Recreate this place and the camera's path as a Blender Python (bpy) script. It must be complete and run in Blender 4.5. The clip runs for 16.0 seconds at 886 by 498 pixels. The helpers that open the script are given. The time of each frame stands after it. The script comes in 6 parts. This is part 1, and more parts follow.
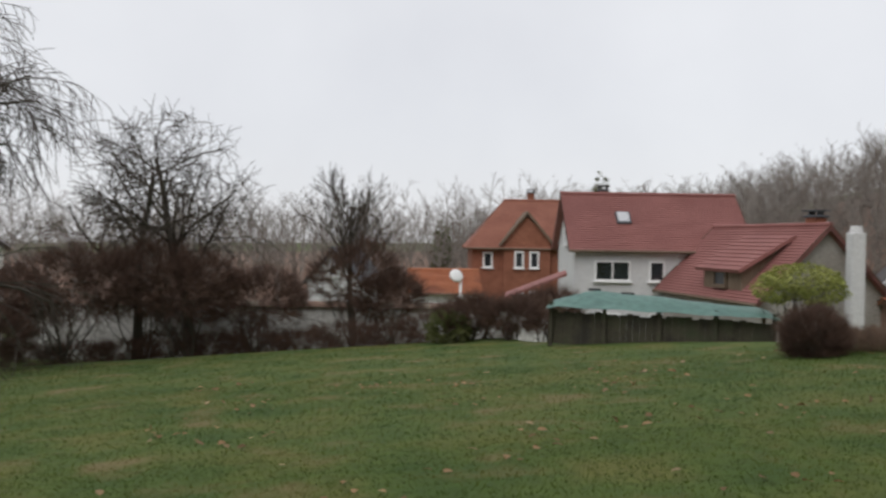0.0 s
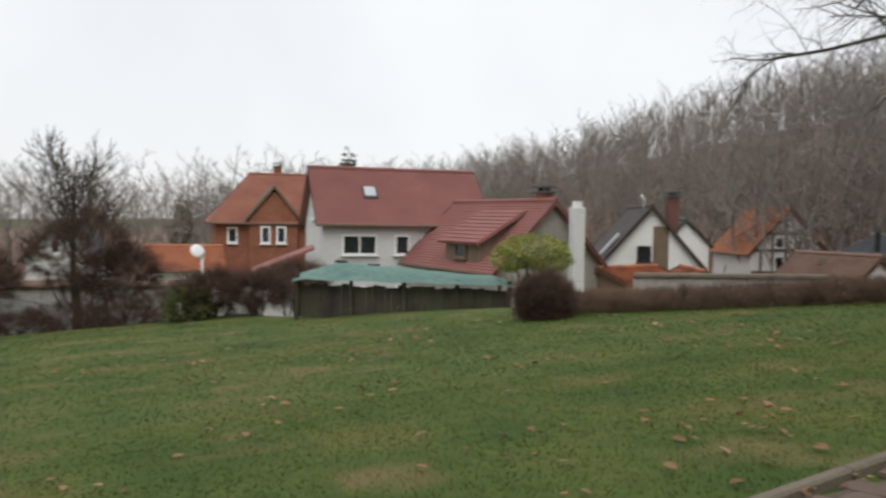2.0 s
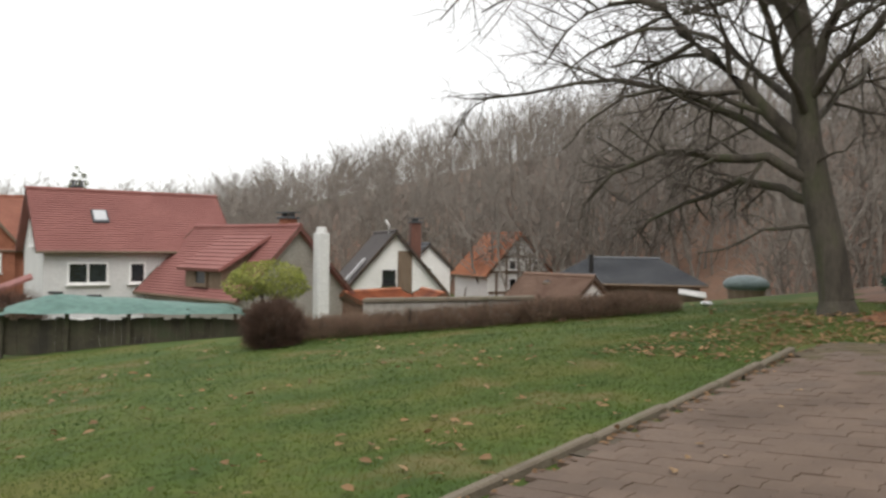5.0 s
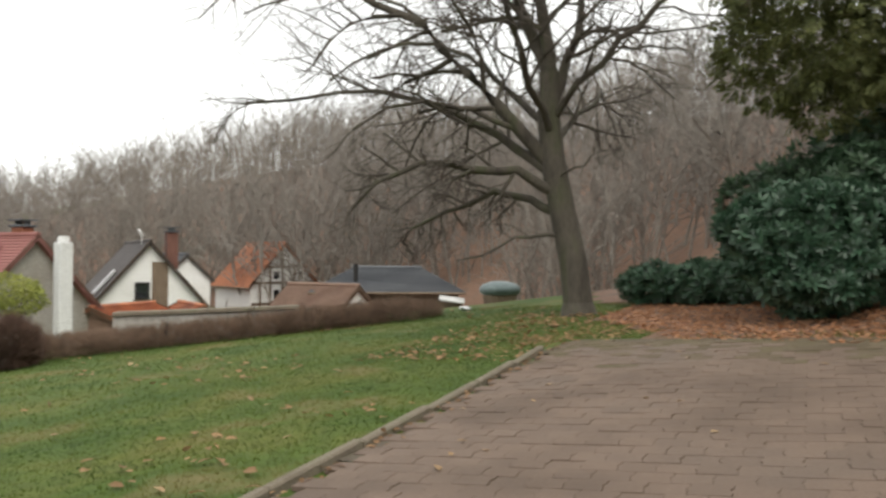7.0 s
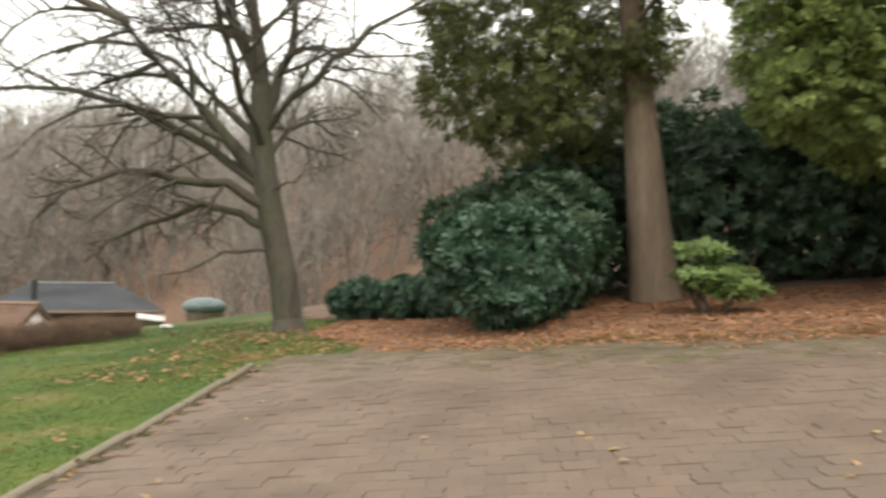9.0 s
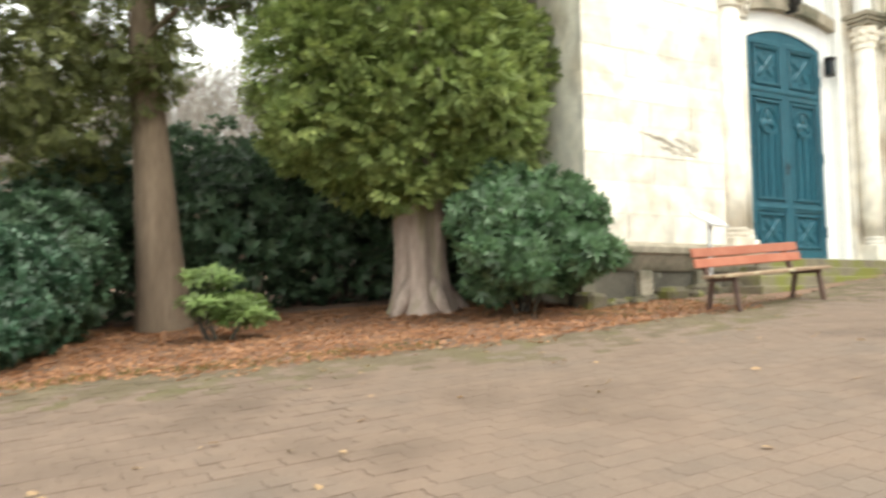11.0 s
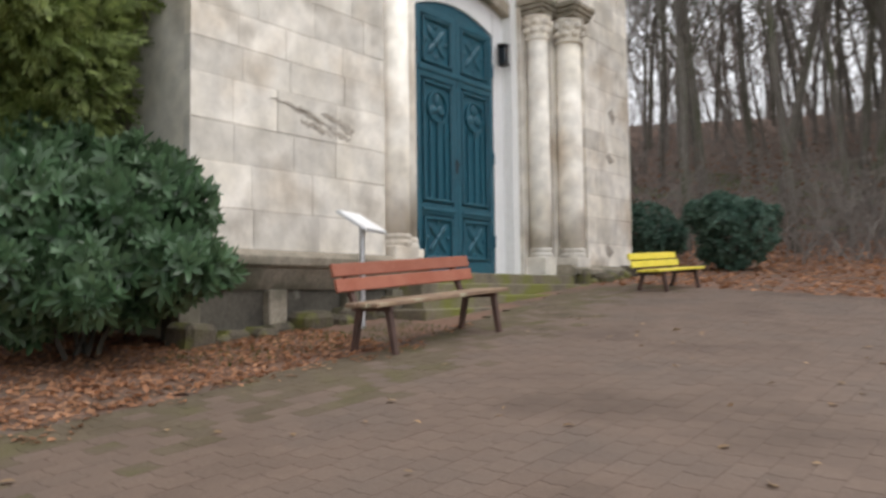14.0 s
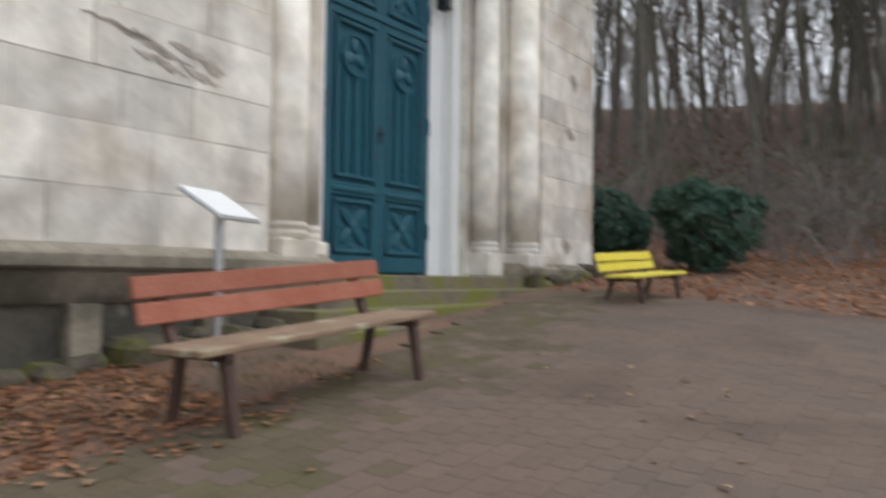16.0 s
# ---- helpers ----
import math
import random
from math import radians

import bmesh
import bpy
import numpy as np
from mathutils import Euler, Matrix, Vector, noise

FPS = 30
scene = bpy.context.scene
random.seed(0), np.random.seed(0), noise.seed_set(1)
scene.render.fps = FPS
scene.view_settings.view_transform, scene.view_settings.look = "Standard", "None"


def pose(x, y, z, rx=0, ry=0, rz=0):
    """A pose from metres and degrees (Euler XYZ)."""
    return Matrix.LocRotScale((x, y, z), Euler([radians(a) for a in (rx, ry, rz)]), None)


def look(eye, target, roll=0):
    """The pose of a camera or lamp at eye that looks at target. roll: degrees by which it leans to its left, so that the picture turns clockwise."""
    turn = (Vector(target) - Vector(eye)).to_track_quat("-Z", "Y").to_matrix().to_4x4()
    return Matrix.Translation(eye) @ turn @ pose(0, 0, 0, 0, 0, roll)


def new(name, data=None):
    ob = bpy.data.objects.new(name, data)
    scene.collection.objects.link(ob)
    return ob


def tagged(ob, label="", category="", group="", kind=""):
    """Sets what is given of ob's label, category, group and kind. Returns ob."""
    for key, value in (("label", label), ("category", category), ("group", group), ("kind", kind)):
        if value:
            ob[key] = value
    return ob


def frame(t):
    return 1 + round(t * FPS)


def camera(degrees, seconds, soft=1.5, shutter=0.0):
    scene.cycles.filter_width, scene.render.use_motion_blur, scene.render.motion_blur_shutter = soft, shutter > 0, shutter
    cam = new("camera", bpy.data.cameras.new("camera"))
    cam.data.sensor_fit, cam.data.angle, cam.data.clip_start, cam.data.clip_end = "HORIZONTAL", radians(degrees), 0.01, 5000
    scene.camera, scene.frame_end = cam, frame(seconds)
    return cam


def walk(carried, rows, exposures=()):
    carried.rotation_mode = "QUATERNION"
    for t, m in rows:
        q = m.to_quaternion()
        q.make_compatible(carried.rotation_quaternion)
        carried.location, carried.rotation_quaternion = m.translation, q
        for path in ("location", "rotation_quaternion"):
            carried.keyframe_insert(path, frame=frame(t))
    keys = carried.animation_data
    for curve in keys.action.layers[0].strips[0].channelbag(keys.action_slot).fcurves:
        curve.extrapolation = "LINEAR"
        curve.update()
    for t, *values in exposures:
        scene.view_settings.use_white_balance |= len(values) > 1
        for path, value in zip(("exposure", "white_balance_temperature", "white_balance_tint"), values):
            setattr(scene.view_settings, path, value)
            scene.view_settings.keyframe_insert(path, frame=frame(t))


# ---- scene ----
cam = camera(58.0, 16.0, 2.6, 0.5)
PATH = [
    (0.0, -0.649, 0.096, 1.360, 89.26, -0.87, -3.11),
    (0.5, -0.696, 0.172, 1.354, 89.12, -1.03, -7.40),
    (1.0, -0.651, 0.207, 1.308, 88.48, -0.40, -11.98),
    (1.5, -0.590, 0.324, 1.283, 87.58, -0.82, -15.59),
    (2.0, -0.532, 0.418, 1.250, 87.84, -0.95, -21.01),
    (2.5, -0.513, 0.414, 1.256, 87.98, -0.80, -25.13),
    (3.0, -0.500, 0.334, 1.275, 88.14, -0.34, -28.41),
    (5.5, -0.208, 0.088, 1.310, 90.10, -1.20, -41.90),
    (6.0, -0.224, 0.104, 1.302, 90.30, -1.50, -46.10),
    (6.5, -0.200, 0.120, 1.278, 90.70, -0.80, -50.70),
    (7.0, -0.216, 0.128, 1.278, 90.70, -0.30, -55.30),
    (7.5, -0.224, 0.136, 1.278, 90.70, -0.20, -59.00),
    (8.0, -0.240, 0.160, 1.278, 90.10, 0.20, -62.80),
    (8.5, -0.256, 0.208, 1.262, 91.20, -0.20, -68.80),
    (11.0, 0.024, -0.120, 1.278, 93.90, 0.80, -108.80),
    (11.5, 0.344, -0.344, 1.366, 94.60, 1.40, -116.80),
    (12.0, 0.880, -0.648, 1.446, 94.10, -0.20, -127.00),
    (12.5, 1.376, -0.976, 1.462, 98.20, 2.10, -131.90),
    (13.0, 1.840, -1.384, 1.550, 93.00, 0.50, -132.90),
    (13.5, 2.288, -1.856, 1.638, 90.90, 3.00, -141.60),
    (14.0, 2.808, -2.512, 1.646, 93.40, 0.70, -131.80),
    (14.5, 3.288, -3.080, 1.710, 91.10, -1.60, -131.10),
    (15.0, 3.840, -3.592, 1.766, 93.70, 0.20, -133.80),
    (15.5, 4.320, -4.192, 1.902, 94.90, -0.60, -128.30),
    (16.0, 4.800, -4.736, 1.982, 92.00, -0.70, -136.10),
]
walk(cam, [(t, pose(*r)) for t, *r in PATH],
     [(0.0, -0.08, 6500, 10), (1.0, -0.05, 6500, 10), (2.0, 0.14, 6600, 9), (3.0, 0.35, 6800, 9), (5.5, 0.5, 6800, 8), (7.0, 0.74, 6900, 6), (8.0, 0.98, 7100, 6), (8.7, 1.2, 7200, 5),
      (10.8, 1.85, 7100, 2), (11.5, 1.65, 7000, 3), (12.5, 1.17, 6800, 7), (13.0, 0.87, 6700, 8), (13.5, 0.44, 6600, 10), (14.0, 0.7, 6500, 11), (14.5, 0.65, 6450, 11), (15.0, 0.48, 6300, 11), (15.5, 0.62, 6250, 10), (16.0, 0.5, 6200, 9)])

# ---- world and light: a bright overcast sky with a broad, weak sun ----
world = bpy.data.worlds.new("overcast_sky")
scene.world = world
world.use_nodes = True
wn, wl = world.node_tree.nodes, world.node_tree.links
wn.clear()
w_out, w_bg = wn.new("ShaderNodeOutputWorld"), wn.new("ShaderNodeBackground")
w_sky = wn.new("ShaderNodeTexSky")
w_sky.sky_type, w_sky.sun_disc = "NISHITA", False
w_sky.sun_elevation, w_sky.sun_rotation = radians(28), radians(200)
w_dim = wn.new("ShaderNodeMix")
w_dim.data_type, w_dim.blend_type = "RGBA", "MULTIPLY"
w_dim.inputs["Factor"].default_value = 1.0
w_dim.inputs["B"].default_value = (0.10, 0.10, 0.10, 1)
w_cloud = wn.new("ShaderNodeTexNoise")
w_cloud.inputs["Scale"].default_value, w_cloud.inputs["Detail"].default_value = 2.2, 5
w_ramp = wn.new("ShaderNodeValToRGB")
w_ramp.color_ramp.elements[0].position, w_ramp.color_ramp.elements[0].color = 0.3, (0.80, 0.81, 0.85, 1)
w_ramp.color_ramp.elements[1].position, w_ramp.color_ramp.elements[1].color = 0.7, (0.93, 0.94, 0.97, 1)
w_mix = wn.new("ShaderNodeMix")
w_mix.data_type = "RGBA"
w_mix.inputs["Factor"].default_value = 0.92
wl.new(w_sky.outputs["Color"], w_dim.inputs["A"])
wl.new(w_cloud.outputs["Fac"], w_ramp.inputs["Fac"])
wl.new(w_dim.outputs["Result"], w_mix.inputs["A"])
wl.new(w_ramp.outputs["Color"], w_mix.inputs["B"])
wl.new(w_mix.outputs["Result"], w_bg.inputs["Color"])
w_bg.inputs["Strength"].default_value = 1.0
wl.new(w_bg.outputs["Background"], w_out.inputs["Surface"])
sun = new("sun", bpy.data.lights.new("sun", "SUN"))
sun.data.energy, sun.data.angle, sun.data.color = 1.2, radians(40), (1.0, 0.97, 0.93)
sun.matrix_world = look((0, 0, 60), (25, 42, 0))


# ---- materials ----
def material(name, colours, scale=4.0, rough=0.8, bump=0.3, fine=40.0, metal=0.0, island=0.0, per_object=0.0,
             stretch=(1, 1, 1), spots=None, spec=0.5, detail=6.0, bump_scale=None, grain=0.18):
    """A surface of two or three colours in patches, with fine grain, relief and, on request, spots of another colour."""
    m = bpy.data.materials.new(name)
    m.use_nodes = True
    n, l = m.node_tree.nodes, m.node_tree.links
    b = n["Principled BSDF"]
    b.inputs["Roughness"].default_value, b.inputs["Metallic"].default_value = rough, metal
    b.inputs["Specular IOR Level"].default_value = spec
    geo, mapping = n.new("ShaderNodeNewGeometry"), n.new("ShaderNodeMapping")
    mapping.inputs["Scale"].default_value = stretch
    l.new(geo.outputs["Position"], mapping.inputs["Vector"])
    big, small = n.new("ShaderNodeTexNoise"), n.new("ShaderNodeTexNoise")
    big.inputs["Scale"].default_value, big.inputs["Detail"].default_value = scale, detail
    small.inputs["Scale"].default_value, small.inputs["Detail"].default_value = fine, 4
    l.new(mapping.outputs["Vector"], big.inputs["Vector"])
    l.new(mapping.outputs["Vector"], small.inputs["Vector"])
    ramp = n.new("ShaderNodeValToRGB")
    ramp.color_ramp.elements[0].position, ramp.color_ramp.elements[1].position = 0.32, 0.68
    ramp.color_ramp.elements[0].color = (*colours[0], 1)
    ramp.color_ramp.elements[1].color = (*colours[-1], 1)
    if len(colours) == 3:
        ramp.color_ramp.elements.new(0.5).color = (*colours[1], 1)
    l.new(big.outputs["Fac"], ramp.inputs["Fac"])
    hsv = n.new("ShaderNodeHueSaturation")
    l.new(ramp.outputs["Color"], hsv.inputs["Color"])
    val = n.new("ShaderNodeMapRange")
    val.inputs["From Min"].default_value, val.inputs["From Max"].default_value = 0.3, 0.7
    val.inputs["To Min"].default_value, val.inputs["To Max"].default_value = 1 - grain, 1 + grain
    l.new(small.outputs["Fac"], val.inputs["Value"])
    out = val.outputs["Result"]
    for amount, node, socket in ((island, geo, "Random Per Island"), (per_object, n.new("ShaderNodeObjectInfo"), "Random")):
        if amount:
            r = n.new("ShaderNodeMapRange")
            r.inputs["To Min"].default_value, r.inputs["To Max"].default_value = 1 - amount, 1 + amount
            l.new(node.outputs[socket], r.inputs["Value"])
            mul = n.new("ShaderNodeMath")
            mul.operation = "MULTIPLY"
            l.new(out, mul.inputs[0]), l.new(r.outputs["Result"], mul.inputs[1])
            out = mul.outputs["Value"]
    l.new(out, hsv.inputs["Value"])
    col = hsv.outputs["Color"]
    if spots:
        colour, s_scale, s_from, s_to = spots
        sp = n.new("ShaderNodeTexNoise")
        sp.inputs["Scale"].default_value, sp.inputs["Detail"].default_value = s_scale, 7
        l.new(mapping.outputs["Vector"], sp.inputs["Vector"])
        rg = n.new("ShaderNodeMapRange")
        rg.inputs["From Min"].default_value, rg.inputs["From Max"].default_value = s_from, s_to
        l.new(sp.outputs["Fac"], rg.inputs["Value"])
        mx = n.new("ShaderNodeMix")
        mx.data_type = "RGBA"
        mx.inputs["B"].default_value = (*colour, 1)
        l.new(rg.outputs["Result"], mx.inputs["Factor"]), l.new(col, mx.inputs["A"])
        col = mx.outputs["Result"]
    l.new(col, b.inputs["Base Color"])
    if bump:
        bp = n.new("ShaderNodeBump")
        bp.inputs["Strength"].default_value, bp.inputs["Distance"].default_value = bump, 0.02
        src = small
        if bump_scale:
            src = n.new("ShaderNodeTexNoise")
            src.inputs["Scale"].default_value, src.inputs["Detail"].default_value = bump_scale, 6
            l.new(mapping.outputs["Vector"], src.inputs["Vector"])
        l.new(src.outputs["Fac"], bp.inputs["Height"])
        l.new(bp.outputs["Normal"], b.inputs["Normal"])
    return m


M_LAWN = material("lawn_soil", [(0.034, 0.07, 0.004), (0.057, 0.09, 0.008), (0.1, 0.104, 0.016)], 0.9, 0.95, 0.2, 9, spots=((0.15, 0.12, 0.045), 1.1, 0.56, 0.72))
M_FOREST_FLOOR = material("leaf_covered_earth", [(0.15, 0.085, 0.055), (0.19, 0.11, 0.075), (0.12, 0.085, 0.062)], 1.2, 0.95, 0.8, 25)
M_JOINT = material("mossy_joint_sand", [(0.1, 0.075, 0.056), (0.088, 0.074, 0.05)], 2.0, 0.95, 0.5, 60)
M_FILL = material("trodden_joint_sand", [(0.1, 0.07, 0.051), (0.14, 0.1, 0.075)], 1.0, 0.85, 0.3, 60)
M_PAVER = material("worn_red_grey_concrete_paver", [(0.1, 0.068, 0.049), (0.147, 0.102, 0.076), (0.122, 0.09, 0.07)], 0.8, 0.75, 0.4, 90, per_object=0.08, island=0.08)
M_PAVER_MOSS = material("mossy_concrete_paver", [(0.09, 0.068, 0.038), (0.124, 0.094, 0.06), (0.1, 0.085, 0.036)], 1.6, 0.9, 0.6, 70, island=0.1)
M_KERB = material("weathered_concrete_kerb", [(0.14, 0.115, 0.085), (0.2, 0.168, 0.128)], 3, 0.9, 0.4, 60, spots=((0.09, 0.1, 0.05), 3, 0.55, 0.75))
M_STONE = material("pale_weathered_sandstone", [(0.66, 0.61, 0.52), (0.74, 0.70, 0.63), (0.52, 0.45, 0.36)], 0.8, 0.9, 0.3, 3.5, per_object=0.16, island=0.1, spots=((0.26, 0.22, 0.17), 1.1, 0.58, 0.82), bump_scale=14)
M_STONE_DARK = material("dark_spotted_sandstone", [(0.22, 0.19, 0.145), (0.32, 0.28, 0.22), (0.15, 0.135, 0.105)], 1.2, 0.92, 0.4, 20, per_object=0.15, spots=((0.09, 0.09, 0.06), 1.6, 0.5, 0.7))
M_PLINTH = material("dark_patchy_plinth_stone", [(0.06, 0.054, 0.045), (0.11, 0.1, 0.08), (0.16, 0.145, 0.115)], 1.3, 0.9, 0.4, 20, spots=((0.3, 0.28, 0.24), 3.0, 0.66, 0.75))
M_FOOTING = material("rough_dark_footing_stone", [(0.06, 0.052, 0.038), (0.11, 0.092, 0.066), (0.09, 0.085, 0.042)], 2.5, 0.95, 0.8, 25, spots=((0.14, 0.14, 0.035), 3.2, 0.5, 0.66))
M_MOSSY = material("mossy_stone", [(0.13, 0.11, 0.08), (0.2, 0.17, 0.12), (0.15, 0.14, 0.08)], 1.6, 0.95, 0.6, 25, spots=((0.17, 0.175, 0.04), 1.6, 0.46, 0.64))
M_HOUSE_ROOF = material("weathered_red_brown_tiles", [(0.24, 0.095, 0.065), (0.31, 0.13, 0.09)], 0.6, 0.85, 0.5, 9)
M_WHITE = material("white_plaster", [(0.86, 0.86, 0.85), (0.81, 0.81, 0.79)], 0.8, 0.9, 0.04, 12, grain=0.025)
M_WHITE_PAINT = material("white_paint", [(0.85, 0.85, 0.85), (0.8, 0.8, 0.8)], 2, 0.5, 0.03, 12, grain=0.02)
M_TEAL = material("teal_painted_wood", [(0.012, 0.085, 0.125), (0.02, 0.11, 0.155)], 3, 0.45, 0.15, 50, stretch=(1, 1, 0.3))
M_BLACK = material("black_iron", [(0.015, 0.015, 0.016), (0.03, 0.028, 0.026)], 6, 0.5, 0.2, 50, metal=0.3)
M_GLASS = material("dark_window_glass", [(0.015, 0.018, 0.022), (0.03, 0.034, 0.04)], 0.5, 0.06, 0.0, 5, spec=0.8)
M_RED_ROOF = material("dull_red_roof_tiles", [(0.235, 0.095, 0.085), (0.285, 0.12, 0.108)], 0.5, 0.8, 0.5, 14, stretch=(1, 1, 1))
M_ORANGE_ROOF = material("orange_clay_tiles", [(0.34, 0.12, 0.06), (0.42, 0.17, 0.09), (0.26, 0.1, 0.06)], 0.6, 0.85, 0.5, 9)
M_DARK_ROOF = material("dark_brown_roof_tiles", [(0.045, 0.038, 0.036), (0.075, 0.062, 0.06)], 0.7, 0.7, 0.5, 9)
M_BROWN_ROOF = material("faded_brown_roof_tiles", [(0.17, 0.1, 0.075), (0.24, 0.16, 0.12)], 0.7, 0.85, 0.5, 9)
M_SLATE = material("grey_slate_roof", [(0.065, 0.07, 0.08), (0.1, 0.105, 0.115)], 0.5, 0.6, 0.3, 6)
M_BRICK = material("orange_red_brick", [(0.22, 0.082, 0.048), (0.29, 0.115, 0.07)], 1.2, 0.9, 0.4, 12)
M_OLD_BRICK = material("sooty_dark_brick", [(0.11, 0.05, 0.038), (0.17, 0.078, 0.058)], 1.5, 0.9, 0.4, 12)
M_GREY_RENDER = material("pale_grey_render", [(0.56, 0.56, 0.57), (0.64, 0.64, 0.64)], 0.5, 0.9, 0.15, 20)
M_DULL_RENDER = material("stained_grey_brown_render", [(0.27, 0.245, 0.215), (0.38, 0.36, 0.33)], 0.7, 0.9, 0.2, 12)
M_WHITE_RENDER = material("white_render", [(0.76, 0.76, 0.75), (0.68, 0.68, 0.66)], 0.6, 0.9, 0.15, 20)
M_WOOD_BROWN = material("brown_cladding", [(0.13, 0.09, 0.06), (0.19, 0.14, 0.1)], 2, 0.8, 0.3, 20, stretch=(3, 3, 0.4))
M_TURQUOISE = material("turquoise_tarpaulin", [(0.2, 0.36, 0.32), (0.28, 0.45, 0.4)], 0.5, 0.55, 0.5, 6)
M_BARK_GREY = material("grey_bark", [(0.085, 0.07, 0.055), (0.14, 0.12, 0.095)], 5, 0.95, 0.8, 30, stretch=(1, 1, 0.3))
M_RED_WOOD = material("weathered_red_brown_planks", [(0.3, 0.09, 0.05), (0.36, 0.13, 0.08)], 4, 0.65, 0.25, 60, stretch=(1, 1, 1), per_object=0.08)
M_OLD_WOOD = material("worn_seat_planks", [(0.2, 0.13, 0.09), (0.3, 0.21, 0.13)], 5, 0.75, 0.3, 60, spots=((0.42, 0.38, 0.26), 4, 0.6, 0.7), per_object=0.1)
M_YELLOW = material("yellow_painted_planks", [(0.75, 0.62, 0.06), (0.8, 0.68, 0.1)], 3, 0.55, 0.15, 50)
M_METAL = material("brushed_steel", [(0.55, 0.56, 0.57), (0.62, 0.62, 0.63)], 8, 0.4, 0.05, 60, metal=0.8)


# ---- mesh helpers ----
def box(bm, m, sx, sy, sz, bevel=0.0):
    """A box of that size, its base centred on the origin of m."""
    r = bmesh.ops.create_cube(bm, size=1.0, matrix=m @ Matrix.Translation((0, 0, sz / 2)) @ Matrix.Diagonal((sx, sy, sz, 1)))
    if bevel:
        edges = list({e for v in r["verts"] for e in v.link_edges})
        bmesh.ops.bevel(bm, geom=edges, offset=bevel, segments=1, affect="EDGES")


def prism(bm, m, outline, depth):
    """The outline (x, z) pushed from y = 0 to y = depth, closed."""
    a = [bm.verts.new(m @ Vector((x, 0, z))) for x, z in outline]
    b = [bm.verts.new(m @ Vector((x, depth, z))) for x, z in outline]
    bm.faces.new(a), bm.faces.new(b[::-1])
    for i in range(len(a)):
        j = (i + 1) % len(a)
        bm.faces.new((a[j], a[i], b[i], b[j]))


def rod(bm, p, q, r0, r1=None, sides=8):
    p, q = Vector(p), Vector(q)
    bmesh.ops.create_cone(bm, cap_ends=True, segments=sides, radius1=r0, radius2=r0 if r1 is None else r1, depth=(q - p).length,
                          matrix=Matrix.Translation((p + q) / 2) @ (q - p).to_track_quat("Z", "Y").to_matrix().to_4x4())


def finish(name, bm, mat, smooth=False):
    bmesh.ops.recalc_face_normals(bm, faces=bm.faces)
    me = bpy.data.meshes.new(name)
    bm.to_mesh(me)
    bm.free()
    me.materials.append(mat)
    if smooth:
        me.polygons.foreach_set("use_smooth", [True] * len(me.polygons))
    return me


def part(name, bm, mat, parent, label="", smooth=False):
    ob = new(name, finish(name, bm, mat, smooth))
    ob.parent = parent
    return tagged(ob, label)


def thing(name, m, label, category, group="", kind=""):
    ob = new(name)
    ob.empty_display_size = 0.1
    ob.matrix_world = m
    return tagged(ob, label, category, group, kind)


def mesh_of(name, verts, faces, mat, smooth=False):
    me = bpy.data.meshes.new(name)
    me.from_pydata([tuple(v) for v in verts], [], faces)
    me.materials.append(mat)
    if smooth:
        me.polygons.foreach_set("use_smooth", [True] * len(me.polygons))
    return me


I4 = Matrix.Identity(4)


def polar(yaw, d, z=0.0):
    a = radians(yaw)
    return Vector((-math.sin(a) * d, math.cos(a) * d, z))


# ---- the lie of the land ----
def smoothstep(a, b, v):
    u = min(1.0, max(0.0, (v - a) / (b - a)))
    return u * u * (3 - 2 * u)


def land(x, y):
    """Height of the ground: a slope that rises to the chapel, falls to the village and climbs to the wooded hill."""
    near = 0.07 * x - 0.07 * y
    d = math.hypot(x, y)
    bearing = math.degrees(math.atan2(x, y)) % 360
    near *= 1 - 0.75 * smoothstep(40, 120, d)
    past = (x + y - 22.3) / 1.41
    along = y - 22.5 if x < 3 else max(y - 22.5, past)
    fall = smoothstep(0, 14, along)
    north = smoothstep(78, 56, bearing) if bearing < 180 else smoothstep(285, 300, bearing)
    h = near + (-4.6 + 0.015 * (x - 10) - near) * fall * north
    start = 120 - 92 * smoothstep(5, 75, bearing) if bearing < 180 else 28
    hill = smoothstep(8, 46, bearing) * (smoothstep(215, 185, bearing) if bearing > 90 else 1.0)
    over = max(0.0, d - start)
    h += hill * 0.24 * over * smoothstep(0, 30, over) * (1 - 0.6 * smoothstep(60, 250, over))
    return h


def near_land(x, y):
    return 0.07 * x - 0.07 * y


def sheet(name, xs, ys, mat, lift=0.0, label="", category="ground", keep=None):
    verts, faces, index = [], [], {}
    for i, x in enumerate(xs):
        for j, y in enumerate(ys):
            index[i, j] = len(verts)
            verts.append((x, y, land(x, y) + lift))
    for i in range(len(xs) - 1):
        for j in range(len(ys) - 1):
            if keep is None or keep((xs[i] + xs[i + 1]) / 2, (ys[j] + ys[j + 1]) / 2):
                faces.append((index[i, j], index[i + 1, j], index[i + 1, j + 1], index[i, j + 1]))
    return tagged(new(name, mesh_of(name, verts, faces, mat, True)), label, category, kind="structure")


def steps_out(a, b, fine, lo, hi, grow=1.25):
    vals, v, s = [], a, fine
    while v <= b:
        vals.append(v)
        v += fine
    v, s = b, fine
    while v < hi:
        s *= grow
        v += s
        vals.append(v)
    v, s = a, fine
    while v > lo:
        s *= grow
        v -= s
        vals.insert(0, v)
    return vals


ground = sheet("ground", steps_out(-12, 26, 0.5, -900, 900), steps_out(-26, 26, 0.5, -900, 900), M_LAWN,
               label="green sloping lawn with thin and yellowed patches", category="lawn")


